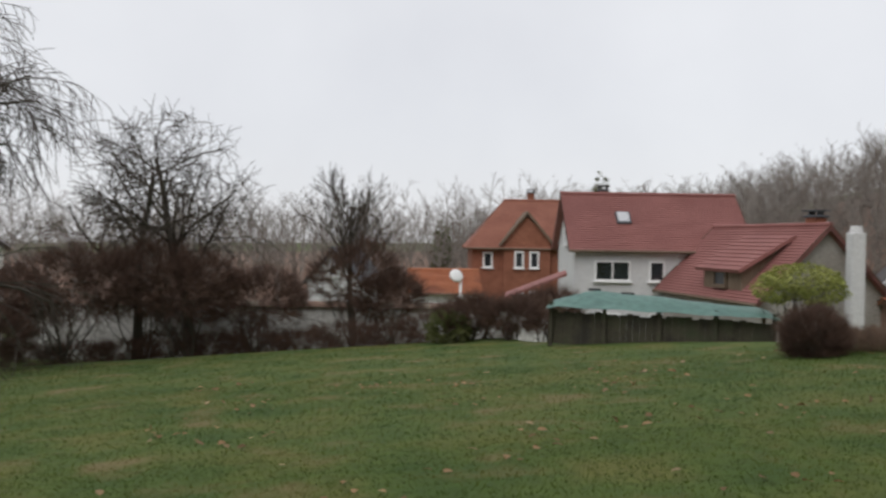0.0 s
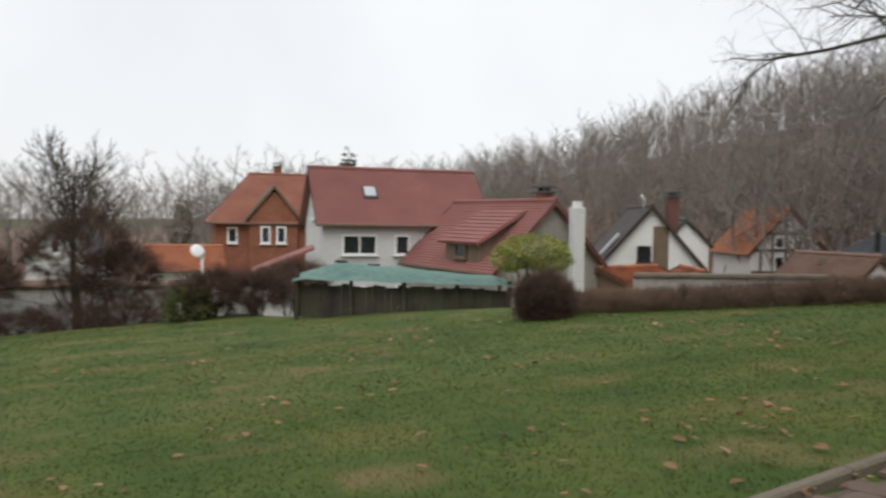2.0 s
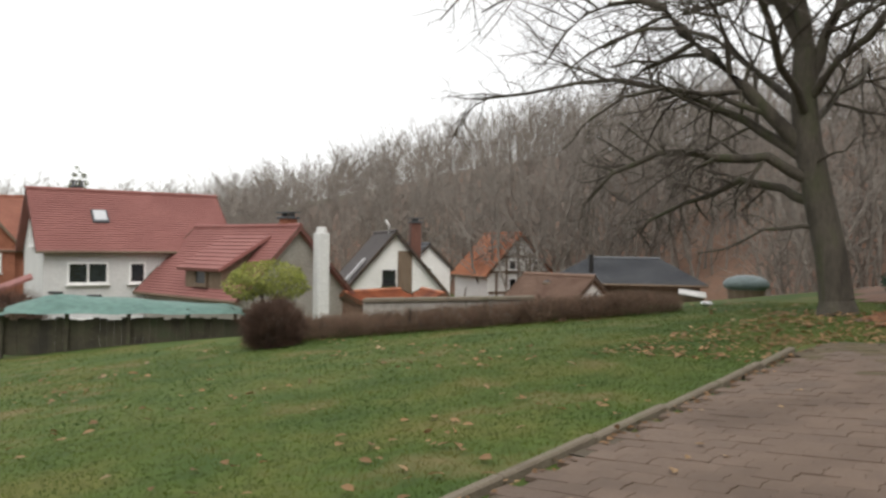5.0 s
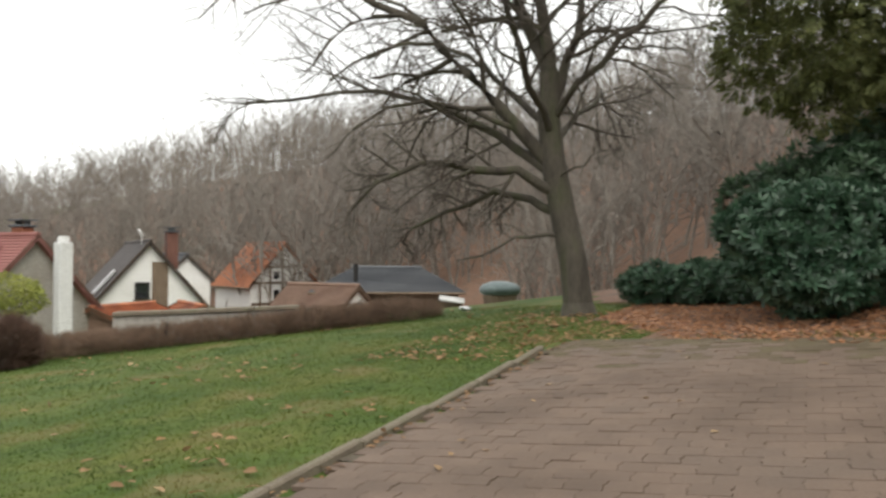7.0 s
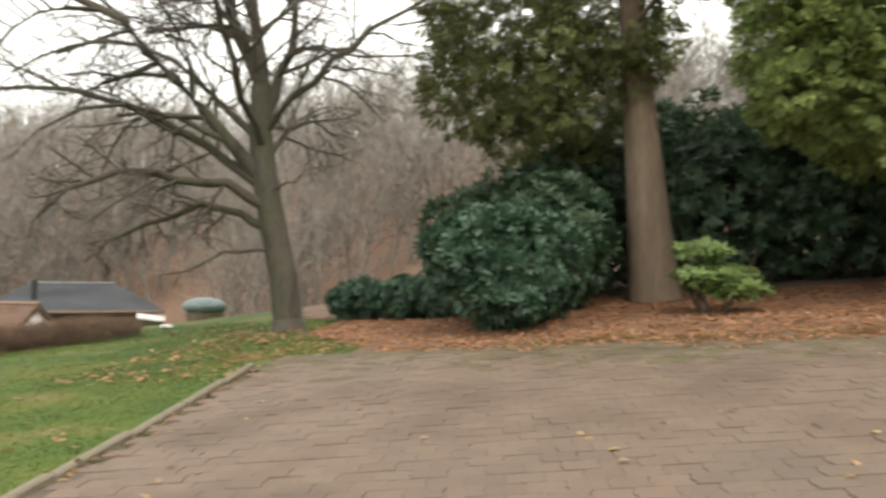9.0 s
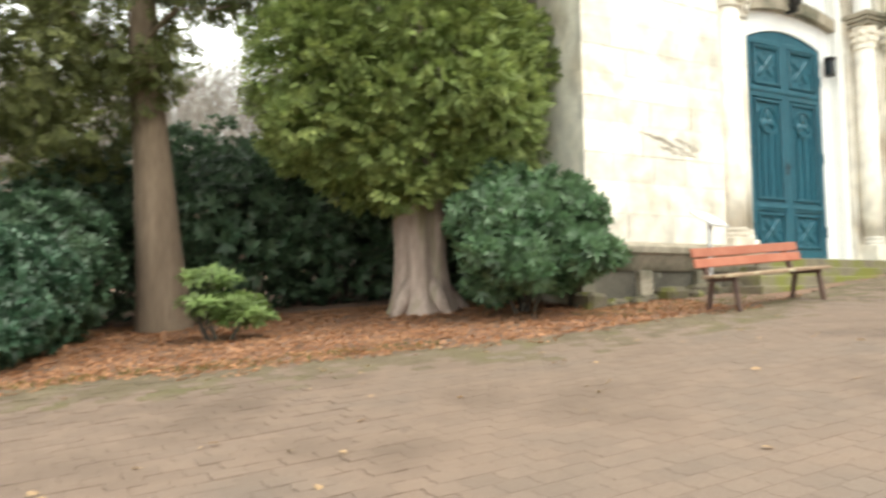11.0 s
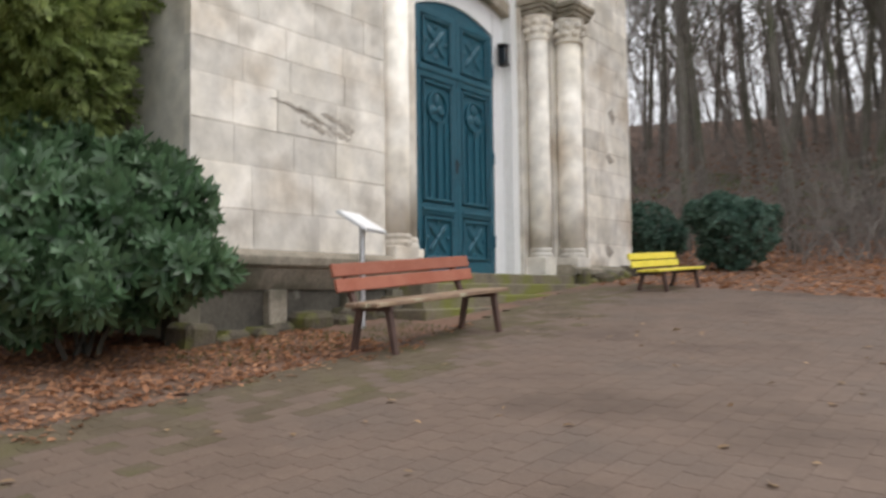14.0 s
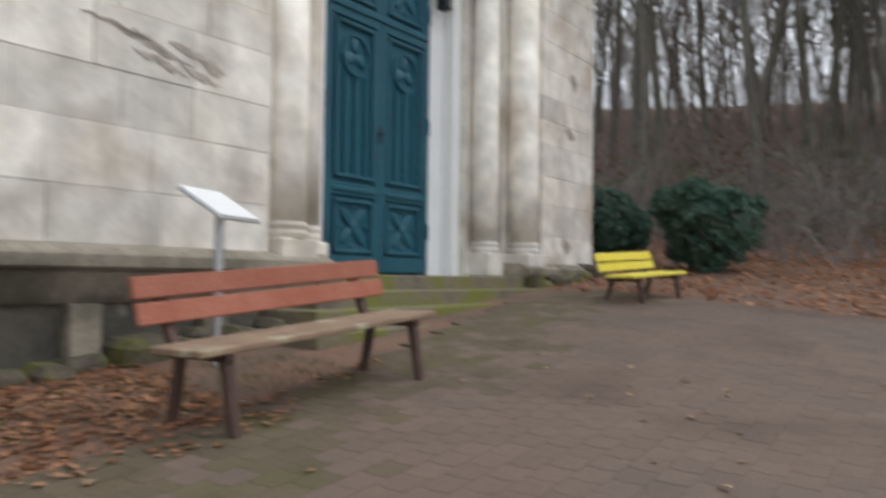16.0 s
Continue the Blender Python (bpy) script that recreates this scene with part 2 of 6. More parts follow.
# ---- leaf-strewn earth under the trees and round the forecourt ----
def kerb_y(x):
    return 2.95 + 0.165 * x + 0.006 * (x - 4) ** 2 * (1 if x > 4 else 0)


def paved(x, y):
    """Whether the drive and forecourt are paved here."""
    if y > kerb_y(x) - 0.06 or y < -14.6 or x < -7:
        return False
    if y > 0:
        edge = 8.45
    elif y > -4:
        edge = 8.25
    elif y > -7:
        edge = 8.25 + (-4 - y) * 0.2
    else:
        edge = 8.85 + min(2.3, (-7 - y) * 0.42)
    return x < edge


def littered(x, y):
    wob = 0.5 * noise.noise(Vector((x * 0.6, y * 0.6, 0)))
    if x > 8.0 + wob * 0.5 and -15 < y < 5.0 + wob and x - 8 > (y - 2.6) * 1.15:
        return True
    return y < -14.2 or (x > 13 + wob and y < 6 + 0.55 * (x - 13)) or x > 24 and y < x * 0.9 or math.hypot(x, y) > 60 and x > 0 and (y < 58 or math.hypot(x, y) > 85) or y > 72


litter_ground = sheet("leaf_litter_ground", steps_out(-12, 26, 0.5, -300, 300), steps_out(-40, 26, 0.5, -300, 300), M_FOREST_FLOOR, 0.012,
                      "brown leaf-covered earth under trees and round the forecourt", "leaf litter", littered)
drive_bed = sheet("drive_bed", [x * 0.25 for x in range(-30, 45)], [y * 0.25 for y in range(-60, 20)], M_JOINT, 0.027,
                  "mossy sand joints of the block-paved drive", "paving", lambda x, y: y > -1.5 and paved(x + 0.05, y + 0.1) and paved(x, y - 0.1))
forecourt_bed = sheet("forecourt_bed", [x * 0.25 for x in range(-30, 45)], [y * 0.25 for y in range(-60, -5)], M_FILL, 0.0305,
                      "brown sand and moss washed over the block-paved forecourt", "paving", lambda x, y: paved(x + 0.05, y + 0.1) and paved(x, y - 0.1))



# ---- the chapel: x runs along the front, y into the wall ----
CHAPEL = pose(11.2, -8.5, 0, 0, 0, -80)
MID = 3.41                                   # middle of the portal
LEFT_END, RIGHT_END, WALL_TOP, LEDGE, FLOOR = -2.47, 8.2, 12.0, 2.2, 2.0
SPRING = 7.12                                # where the arches begin

chapel = thing("chapel", CHAPEL, "pale weathered sandstone chapel with a deep pointed portal", "chapel")


def arch_line(half, base, n=10):
    """Outline of a pointed arch of that half width, from left spring to right spring, height above base."""
    c = 0.46 * half
    r = half + c
    top = math.acos(c / r)
    right = [(MID - c + r * math.cos(a), base + r * math.sin(a)) for a in (top * i / n for i in range(n + 1))]
    left = [(2 * MID - x, z) for x, z in right]
    return left + right[::-1][1:]


def pointed_wall(bm, half_out, half_in, y0, y1, base, spring):
    """A slab in the form of an order of the portal: the strip between two pointed outlines, standing on base."""
    o = [(MID - half_out, base)] + arch_line(half_out, spring) + [(MID + half_out, base)]
    i = [(MID - half_in, base)] + arch_line(half_in, spring) + [(MID + half_in, base)]
    oa, ob, ia, ib = [[bm.verts.new((x, y, z)) for x, z in line] for line in (o, i) for y in (y0, y1)]
    for k in range(len(o) - 1):
        bm.faces.new((oa[k], oa[k + 1], ia[k + 1], ia[k]))
        bm.faces.new((ob[k + 1], ob[k], ib[k], ib[k + 1]))
        bm.faces.new((ia[k], ia[k + 1], ib[k + 1], ib[k]))
        bm.faces.new((oa[k + 1], oa[k], ob[k], ob[k + 1]))


# core walls behind the facing stones, with the opening of the portal left free
OPEN = 2.85
bm = bmesh.new()
box(bm, pose((LEFT_END + MID - OPEN) / 2 + 0.02, 0.6, 0.6), MID - OPEN - LEFT_END - 0.04, 1.12, WALL_TOP - 0.6)
box(bm, pose((RIGHT_END + MID + OPEN) / 2 - 0.02, 0.6, 0.6), RIGHT_END - MID - OPEN - 0.04, 1.12, WALL_TOP - 0.6)
part("front_wall", bm, M_STONE, chapel)
bm = bmesh.new()
line = arch_line(OPEN, SPRING)
for a, b in zip(line[:-1], line[1:]):
    q = [(a[0], a[1]), (b[0], b[1]), (b[0], WALL_TOP), (a[0], WALL_TOP)]
    va = [bm.verts.new((x, 0.0, z)) for x, z in q]
    vb = [bm.verts.new((x, 1.12, z)) for x, z in q]
    bm.faces.new(va), bm.faces.new(vb[::-1]), bm.faces.new((va[1], va[0], vb[0], vb[1]))
part("wall_over_portal", bm, M_STONE, chapel)
# side and rear walls take a darker stone colour than the front
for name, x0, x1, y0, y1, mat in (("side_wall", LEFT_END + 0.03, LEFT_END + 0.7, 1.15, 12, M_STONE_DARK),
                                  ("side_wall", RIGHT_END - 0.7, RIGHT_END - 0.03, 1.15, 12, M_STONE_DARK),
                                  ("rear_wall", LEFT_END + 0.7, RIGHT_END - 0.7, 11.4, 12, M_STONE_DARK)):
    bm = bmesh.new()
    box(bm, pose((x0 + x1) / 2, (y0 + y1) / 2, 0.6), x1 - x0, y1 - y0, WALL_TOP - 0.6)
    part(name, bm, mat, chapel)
bm = bmesh.new()
prism(bm, pose(0, -0.25, 0), [(LEFT_END - 0.3, WALL_TOP), (RIGHT_END + 0.3, WALL_TOP), ((LEFT_END + RIGHT_END) / 2, WALL_TOP + 5)], 12.5)
part("roof", bm, M_SLATE, chapel)

# plinth: a moulded ledge, a recessed dark band with small piers, a rough footing
STEP0, STEP1 = 1.35, 5.35
for x0, x1 in ((LEFT_END - 0.12, MID - 2.1), (MID + 2.1, RIGHT_END + 0.12)):
    w, c = x1 - x0, (x0 + x1) / 2
    bm = bmesh.new()
    prism(bm, pose(x0, 0, 0) @ pose(0, 0, 0, 0, 0, 90), [(0.3, 2.0), (-0.16, 2.0), (-0.2, 2.03), (-0.2, 2.12), (-0.06, LEDGE), (0.3, LEDGE)], -w)
    part("plinth_ledge", bm, M_STONE_DARK, chapel)
    bm = bmesh.new()
    prism(bm, pose(x0, 0, 0) @ pose(0, 0, 0, 0, 0, 90), [(0.3, 1.75), (-0.02, 1.75), (-0.05, 1.8), (-0.13, 1.98), (-0.13, 1.997), (0.3, 1.997)], -w)
    part("plinth_moulding", bm, M_STONE_DARK, chapel)
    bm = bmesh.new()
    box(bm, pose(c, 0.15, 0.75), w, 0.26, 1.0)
    part("plinth_band", bm, M_PLINTH, chapel, "dark recessed plinth band")
for s in (-2.5, -1.33, -0.1, 0.75, 6.2, 7.9):
    bm = bmesh.new()
    box(bm, pose(s, -0.03, 1.2), 0.26, 0.14, 0.548, 0.012)
    part("plinth_pier", bm, M_STONE_DARK, chapel)
rng = random.Random(5)
s = LEFT_END - 0.3
while s < RIGHT_END:
    w = rng.uniform(0.2, 0.5)
    ground_z = 1.19 + 0.08 * (s - LEFT_END)
    if not STEP0 - 0.3 < s + w / 2 < STEP1 + 0.3:
        bm = bmesh.new()
        box(bm, pose(s + w / 2, -0.16, ground_z - 0.45, rng.uniform(-5, 5), rng.uniform(-6, 6), rng.uniform(-8, 8)), w + 0.01, 0.36 + rng.uniform(-0.08, 0.1), 0.45 + rng.uniform(0.06, 0.26), 0.06)
        part("footing_stone", bm, M_FOOTING, chapel)
    s += w

# steps up to the door
for k in range(4):
    bm = bmesh.new()
    x0, x1, y0 = STEP0 - 0.32 * (3 - k) - 0.2, STEP1 + 0.35 * (3 - k) + 0.2, -0.12 - 0.3 * (3 - k)
    box(bm, pose((x0 + x1) / 2, (y0 + 0.9) / 2, 1.05), x1 - x0, 0.9 - y0, FLOOR - 1.05 - 0.17 * (3 - k) - (0.004 if k == 3 else 0), 0.015)
    part("step", bm, M_MOSSY, chapel, "mossy worn stone step")

# orders of the portal: stepped jambs and arches, with columns in the corners
for half_out, half_in, y0, y1, mat in ((2.86, 2.2, 0.32, 0.62, M_STONE), (2.21, 1.62, 0.62, 0.8, M_STONE)):
    bm = bmesh.new()
    pointed_wall(bm, half_out, half_in, y0, y1, FLOOR, SPRING)
    part("portal_order", bm, mat, chapel)
bm = bmesh.new()
pointed_wall(bm, 1.63, 1.42, 0.7, 0.95, FLOOR, SPRING)
part("portal_order", bm, M_WHITE, chapel, "white plastered inner jamb and arch")


def ring(bm, profile, sides=20):
    """A turned solid from (radius, height) pairs."""
    rows = [[bm.verts.new((r * math.cos(2 * math.pi * k / sides), r * math.sin(2 * math.pi * k / sides), z)) for k in range(sides)] for r, z in profile]
    for a, b in zip(rows[:-1], rows[1:]):
        for k in range(sides):
            bm.faces.new((a[k], a[(k + 1) % sides], b[(k + 1) % sides], b[k]))
    bm.faces.new(rows[0][::-1]), bm.faces.new(rows[-1])


def moved(bm, m):
    bmesh.ops.transform(bm, matrix=m, verts=bm.verts)
    return bm


for half, y, r in ((2.52, 0.12, 0.235), (1.93, 0.44, 0.2)):
    for side in (-1, 1):
        at = pose(MID + side * half, y, 0)
        bm = bmesh.new()
        ring(bm, [(r * 0.97, FLOOR + 0.5), (r, 3.5), (r * 0.96, 6.42)], 24)
        column = part("column", moved(bm, at), M_STONE, chapel, smooth=True)
        bm = bmesh.new()
        box(bm, pose(0, 0, FLOOR), r * 2.15, r * 2.15, 0.34, 0.015)
        ring(bm, [(r * 1.1, FLOOR + 0.34), (r * 1.12, FLOOR + 0.39), (r * 1.02, FLOOR + 0.43), (r * 1.07, FLOOR + 0.47), (r, FLOOR + 0.51)])
        part("column_base", moved(bm, at), M_STONE, column)
        bm = bmesh.new()
        ring(bm, [(r * 1.0, 6.38), (r * 1.14, 6.4), (r * 1.14, 6.45), (r * 0.98, 6.47), (r * 1.05, 6.6), (r * 1.35, 6.82), (r * 1.3, 6.84)])
        for k in range(8):
            a = 2 * math.pi * k / 8
            for z, rr, s in ((6.56, 1.1, 0.08), (6.7, 1.25, 0.075)):
                bmesh.ops.create_icosphere(bm, subdivisions=1, radius=s, matrix=pose(r * rr * math.cos(a + z), r * rr * math.sin(a + z), z))
        tagged(part("capital", moved(bm, at), M_STONE, column, "carved leaf capital"), kind="stuff")
        bm = bmesh.new()
        box(bm, pose(0, 0, 6.84), r * 2.7, r * 2.7, 0.09, 0.02)
        box(bm, pose(0, 0, 6.93), r * 3.0, r * 3.0, 0.08, 0.015)
        box(bm, pose(0, 0, 7.01), r * 3.3, r * 3.3, 0.11, 0.02)
        part("abacus", moved(bm, at), M_STONE_DARK, column, "dark weathered abacus")
for half, y, r, mat in ((2.52, 0.12, 0.2, M_STONE), (1.93, 0.44, 0.18, M_WHITE)):
    # roll mouldings that carry the columns on as arches
    bm = bmesh.new()
    pts = [Vector((x, y, z)) for x, z in arch_line(half, SPRING, 14)]
    rows = []
    for k, p in enumerate(pts):
        d = (pts[min(k + 1, len(pts) - 1)] - pts[max(k - 1, 0)]).normalized()
        n = d.cross(Vector((0, 1, 0)))
        rows.append([bm.verts.new(p + n * (r * math.cos(a)) + Vector((0, r * math.sin(a), 0))) for a in (2 * math.pi * q / 12 for q in range(12))])
    for a, b in zip(rows[:-1], rows[1:]):
        for q in range(12):
            bm.faces.new((a[q], a[(q + 1) % 12], b[(q + 1) % 12], b[q]))
    part("arch_moulding", bm, mat, chapel, smooth=True)

# the white plastered head over the door
DOOR_HALF, DOOR_SIDE, DOOR_RISE = 1.09, 6.38, 0.24


def segment(half, side, rise, n=10):
    return [(MID + half * u, side + rise * (1 - u * u)) for u in (2 * k / n - 1 for k in range(n + 1))]


bm = bmesh.new()
for a, b in zip(segment(DOOR_HALF, DOOR_SIDE, DOOR_RISE)[:-1], segment(DOOR_HALF, DOOR_SIDE, DOOR_RISE)[1:]):
    q = [a, b, (b[0], 10.6), (a[0], 10.6)]
    va, vb = ([bm.verts.new((x, y, z)) for x, z in q] for y in (0.89, 1.09))
    bm.faces.new(va), bm.faces.new(vb[::-1]), bm.faces.new((va[1], va[0], vb[0], vb[1]))
for side in (-1, 1):
    box(bm, pose(MID + side * (DOOR_HALF + 0.315), 0.99, FLOOR), 0.6, 0.2, 8.6)
bmesh.ops.remove_doubles(bm, verts=bm.verts, dist=0.001)
part("tympanum", bm, M_WHITE_PAINT, chapel, "white plastered field over the door")
bm = bmesh.new()
low, high = segment(1.5, 6.76, 0.24), segment(1.5, 7.0, 0.26)
for k in range(len(low) - 1):
    q = [low[k], low[k + 1], high[k + 1], high[k]]
    va, vb = ([bm.verts.new((x, y, z)) for x, z in q] for y in (0.72, 0.9))
    bm.faces.new(va), bm.faces.new(vb[::-1])
    for i in range(4):
        bm.faces.new((va[(i + 1) % 4], va[i], vb[i], vb[(i + 1) % 4]))
bmesh.ops.remove_doubles(bm, verts=bm.verts, dist=0.001)
part("door_hood", bm, M_STONE_DARK, chapel, "grey curved stone hood moulding")
bm = bmesh.new()
for k in range(40):
    a0, a1 = 2 * math.pi * k / 40, 2 * math.pi * (k + 1) / 40
    q = [(0.92 * math.cos(a0), 0.92 * math.sin(a0)), (0.92 * math.cos(a1), 0.92 * math.sin(a1)), (1.0 * math.cos(a1), 1.0 * math.sin(a1)), (1.0 * math.cos(a0), 1.0 * math.sin(a0))]
    va, vb = ([bm.verts.new((MID + x, y, 8.95 + z)) for x, z in q] for y in (0.85, 0.895))
    bm.faces.new(va), bm.faces.new((va[0], va[3], vb[3], vb[0])), bm.faces.new((va[2], va[1], vb[1], vb[2]))
part("roundel", bm, M_STONE, chapel, "thin round moulding in the white field")
bm = bmesh.new()
bmesh.ops.create_icosphere(bm, subdivisions=2, radius=0.17, matrix=pose(MID + 0.1, 0.6, 7.3, 0, 20, 0) @ Matrix.Diagonal((0.8, 0.8, 1.7, 1)))
bmesh.ops.create_icosphere(bm, subdivisions=2, radius=0.12, matrix=pose(MID - 0.02, 0.55, 7.58))
bmesh.ops.create_icosphere(bm, subdivisions=2, radius=0.11, matrix=pose(MID + 0.24, 0.57, 7.42) @ Matrix.Diagonal((1, 0.8, 1.4, 1)))
box(bm, pose(MID + 0.06, 0.7, 6.95), 0.12, 0.26, 0.22, 0.02)
part("carved_ornament", bm, M_BLACK, chapel, "dark metal ornament over the door", smooth=True)

# teal double door with carved panels
door = tagged(new("double_door"), "tall teal-painted double door with carved Gothic panels, closed")
door.parent = chapel
for side in (-1, 1):
    bm = bmesh.new()
    xs = [MID + side * DOOR_HALF * u for u in (0.003, 0.25, 0.5, 0.75, 1.0)]
    for x0, x1 in zip(xs[:-1], xs[1:]):
        zs = [DOOR_SIDE + DOOR_RISE * (1 - ((x - MID) / DOOR_HALF) ** 2) for x in (x0, x1)]
        prism(bm, pose(0, 0.93, 0), [(x0, FLOOR + 0.01), (x1, FLOOR + 0.01), (x1, zs[1]), (x0, zs[0])], 0.07)
    leaf = part("door_leaf", bm, M_TEAL, door)
    c = MID + side * 0.52
    # raised stiles, rails and panel mouldings
    bm = bmesh.new()
    for x in (MID + side * 0.06, MID + side * 1.02):
        box(bm, pose(x, 0.915, FLOOR + 0.03), 0.11, 0.05, 4.34, 0.008)
    for z, h in ((FLOOR + 0.03, 0.2), (2.98, 0.16), (5.22, 0.22), (6.28, 0.1)):
        box(bm, pose(c, 0.915, z), 0.9, 0.054, h, 0.008)
    part("door_frame", bm, M_TEAL, leaf)
    for z, w, h in ((5.33, 1.04, 0.08), (3.03, 0.86, 0.06)):
        bm = bmesh.new()
        box(bm, pose(c, 0.885, z), w, 0.05, h, 0.012)
        part("rail_moulding", bm, M_TEAL, leaf)
    for z0, z1 in ((2.26, 2.94), (3.2, 5.18), (5.48, 6.26)):
        bm = bmesh.new()
        for x, w, z, h in ((c - 0.36, 0.05, z0, z1 - z0), (c + 0.36, 0.05, z0, z1 - z0), (c, 0.77, z0, 0.05), (c, 0.77, z1 - 0.05, 0.05)):
            box(bm, pose(x, 0.9, z), w, 0.05, h, 0.012)
        part("panel_moulding", bm, M_TEAL, leaf)
    bm = bmesh.new()
    for z in (2.6, 5.87):
        # pierced four-leaf tracery
        for k in range(4):
            a = math.pi / 4 + k * math.pi / 2
            bmesh.ops.create_icosphere(bm, subdivisions=2, radius=0.13, matrix=pose(c + 0.17 * math.cos(a), 0.915, z + 0.17 * math.sin(a), 0, -math.degrees(a), 0) @ Matrix.Diagonal((1.15, 0.22, 0.5, 1)))
            a += math.pi / 4
            bmesh.ops.create_icosphere(bm, subdivisions=1, radius=0.05, matrix=pose(c + 0.26 * math.cos(a), 0.915, z + 0.26 * math.sin(a)) @ Matrix.Diagonal((1, 0.4, 1, 1)))
        bmesh.ops.create_icosphere(bm, subdivisions=2, radius=0.075, matrix=pose(c, 0.91, z) @ Matrix.Diagonal((1, 0.5, 1, 1)))
    # a ring with three lobes at the head of the tall panel, a pointed arch round it, and thin bars below
    for k in range(18):
        a = 2 * math.pi * k / 18
        bmesh.ops.create_cube(bm, size=0.05, matrix=pose(c + 0.25 * math.cos(a), 0.905, 4.78 + 0.25 * math.sin(a), 0, -math.degrees(a), 0) @ Matrix.Diagonal((0.8, 0.9, 1.9, 1)))
    for k in range(3):
        a = math.pi / 2 + k * 2 * math.pi / 3
        bmesh.ops.create_icosphere(bm, subdivisions=2, radius=0.1, matrix=pose(c + 0.12 * math.cos(a), 0.915, 4.78 + 0.12 * math.sin(a), 0, -math.degrees(a), 0) @ Matrix.Diagonal((1.1, 0.35, 0.8, 1)))
    for s2 in (-0.2, 0.0, 0.2):
        box(bm, pose(c + s2, 0.905, 3.26), 0.03, 0.03, 1.26)
    tagged(part("tracery", bm, M_TEAL, leaf), "carved Gothic tracery", kind="stuff")
    for z in (2.5, 4.0, 5.6):
        bm = bmesh.new()
        rod(bm, (MID + side * 1.05, 0.88, z), (MID + side * 1.05, 0.88, z + 0.22), 0.03)
        part("hinge", bm, M_TEAL, leaf)
bm = bmesh.new()
box(bm, pose(MID - 0.02, 0.9, 3.72), 0.07, 0.03, 0.24, 0.01)
rod(bm, (MID - 0.02, 0.84, 3.86), (MID - 0.13, 0.84, 3.85), 0.014)
rod(bm, (MID - 0.02, 0.9, 3.86), (MID - 0.02, 0.83, 3.86), 0.014)
part("door_handle", bm, M_BLACK, door, "dark iron door handle")

wall_lamp = thing("wall_lamp", CHAPEL @ pose(4.62, 0.83, 5.8), "small dark metal lantern on the white door surround", "lamp")
bm = bmesh.new()
box(bm, pose(0, -0.02, 0.05), 0.1, 0.036, 0.4, 0.01)
part("back_plate", bm, M_BLACK, wall_lamp)
bm = bmesh.new()
box(bm, pose(0, -0.11, 0.06), 0.12, 0.13, 0.3, 0.01)
part("lantern_glass", bm, M_GLASS, wall_lamp)
bm = bmesh.new()
box(bm, pose(0, -0.11, 0.36), 0.18, 0.18, 0.06, 0.02)
part("lantern_cap", bm, M_BLACK, wall_lamp)
bm = bmesh.new()
box(bm, pose(0, -0.11, 0.02), 0.16, 0.16, 0.04, 0.01)
part("lantern_base", bm, M_BLACK, wall_lamp)

# facing stones of the front, in courses, proud of the core by a few millimetres to two centimetres
rng = random.Random(11)
z = LEDGE
while z < 9.6:
    h = rng.choice((0.38, 0.44, 0.5))
    for x0, x1 in ((LEFT_END, MID - OPEN), (MID + OPEN, RIGHT_END)):
        cuts, x = [x0], x0 + rng.uniform(0.4, 0.9)
        while x < x1 - 0.3:
            cuts.append(x)
            x += rng.uniform(0.6, 1.05)
        cuts.append(x1)
        for a, b in zip(cuts[:-1], cuts[1:]):
            bm = bmesh.new()
            box(bm, I4, b - a - 0.003, 0.12, h - 0.003, 0.004)
            ob = part("stone_block", bm, M_STONE, chapel)
            ob.matrix_local = pose((a + b) / 2, 0.03 - rng.uniform(0.0, 0.009), z + 0.0015)
    z += h


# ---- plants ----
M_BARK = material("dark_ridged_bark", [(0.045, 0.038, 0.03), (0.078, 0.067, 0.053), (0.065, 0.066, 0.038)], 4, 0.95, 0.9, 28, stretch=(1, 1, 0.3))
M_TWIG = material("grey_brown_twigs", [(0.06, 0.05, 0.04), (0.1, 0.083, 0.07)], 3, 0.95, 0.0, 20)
# woods and brushwood: grey-brown, paled in the base colour to stand for haze
M_WOODS = material("hazed_grey_brown_wood", [(0.185, 0.163, 0.143), (0.255, 0.23, 0.203)], 0.06, 0.95, 0.0, 3, island=0.06)
M_BEECH = material("mossy_beech_bark", [(0.1, 0.09, 0.075), (0.155, 0.14, 0.118), (0.1, 0.104, 0.066)], 1.5, 0.9, 0.5, 18, stretch=(1, 1, 0.35))
M_CEDAR = material("stringy_brown_bark", [(0.14, 0.1, 0.07), (0.21, 0.155, 0.11)], 6, 0.95, 0.9, 30, stretch=(1, 1, 0.12))
M_YEW_BARK = material("pale_fluted_bark", [(0.29, 0.22, 0.185), (0.42, 0.33, 0.285), (0.26, 0.24, 0.15)], 4, 0.95, 0.8, 30, stretch=(1, 1, 0.15))


def leaf_material(name, a, b, rough=0.5, patch=2.0, vary=0.35, spots=None):
    m = material(name, [a, b], patch, rough, 0.0, 6, island=vary, spots=spots)
    n, l = m.node_tree.nodes, m.node_tree.links
    b0, out = n["Principled BSDF"], n["Material Output"]
    tr, mx = n.new("ShaderNodeBsdfTranslucent"), n.new("ShaderNodeMixShader")
    mx.inputs["Fac"].default_value = 0.35
    l.new(b0.inputs["Base Color"].links[0].from_socket, tr.inputs["Color"])
    l.new(b0.outputs["BSDF"], mx.inputs[1]), l.new(tr.outputs["BSDF"], mx.inputs[2])
    l.new(mx.outputs["Shader"], out.inputs["Surface"])
    return m


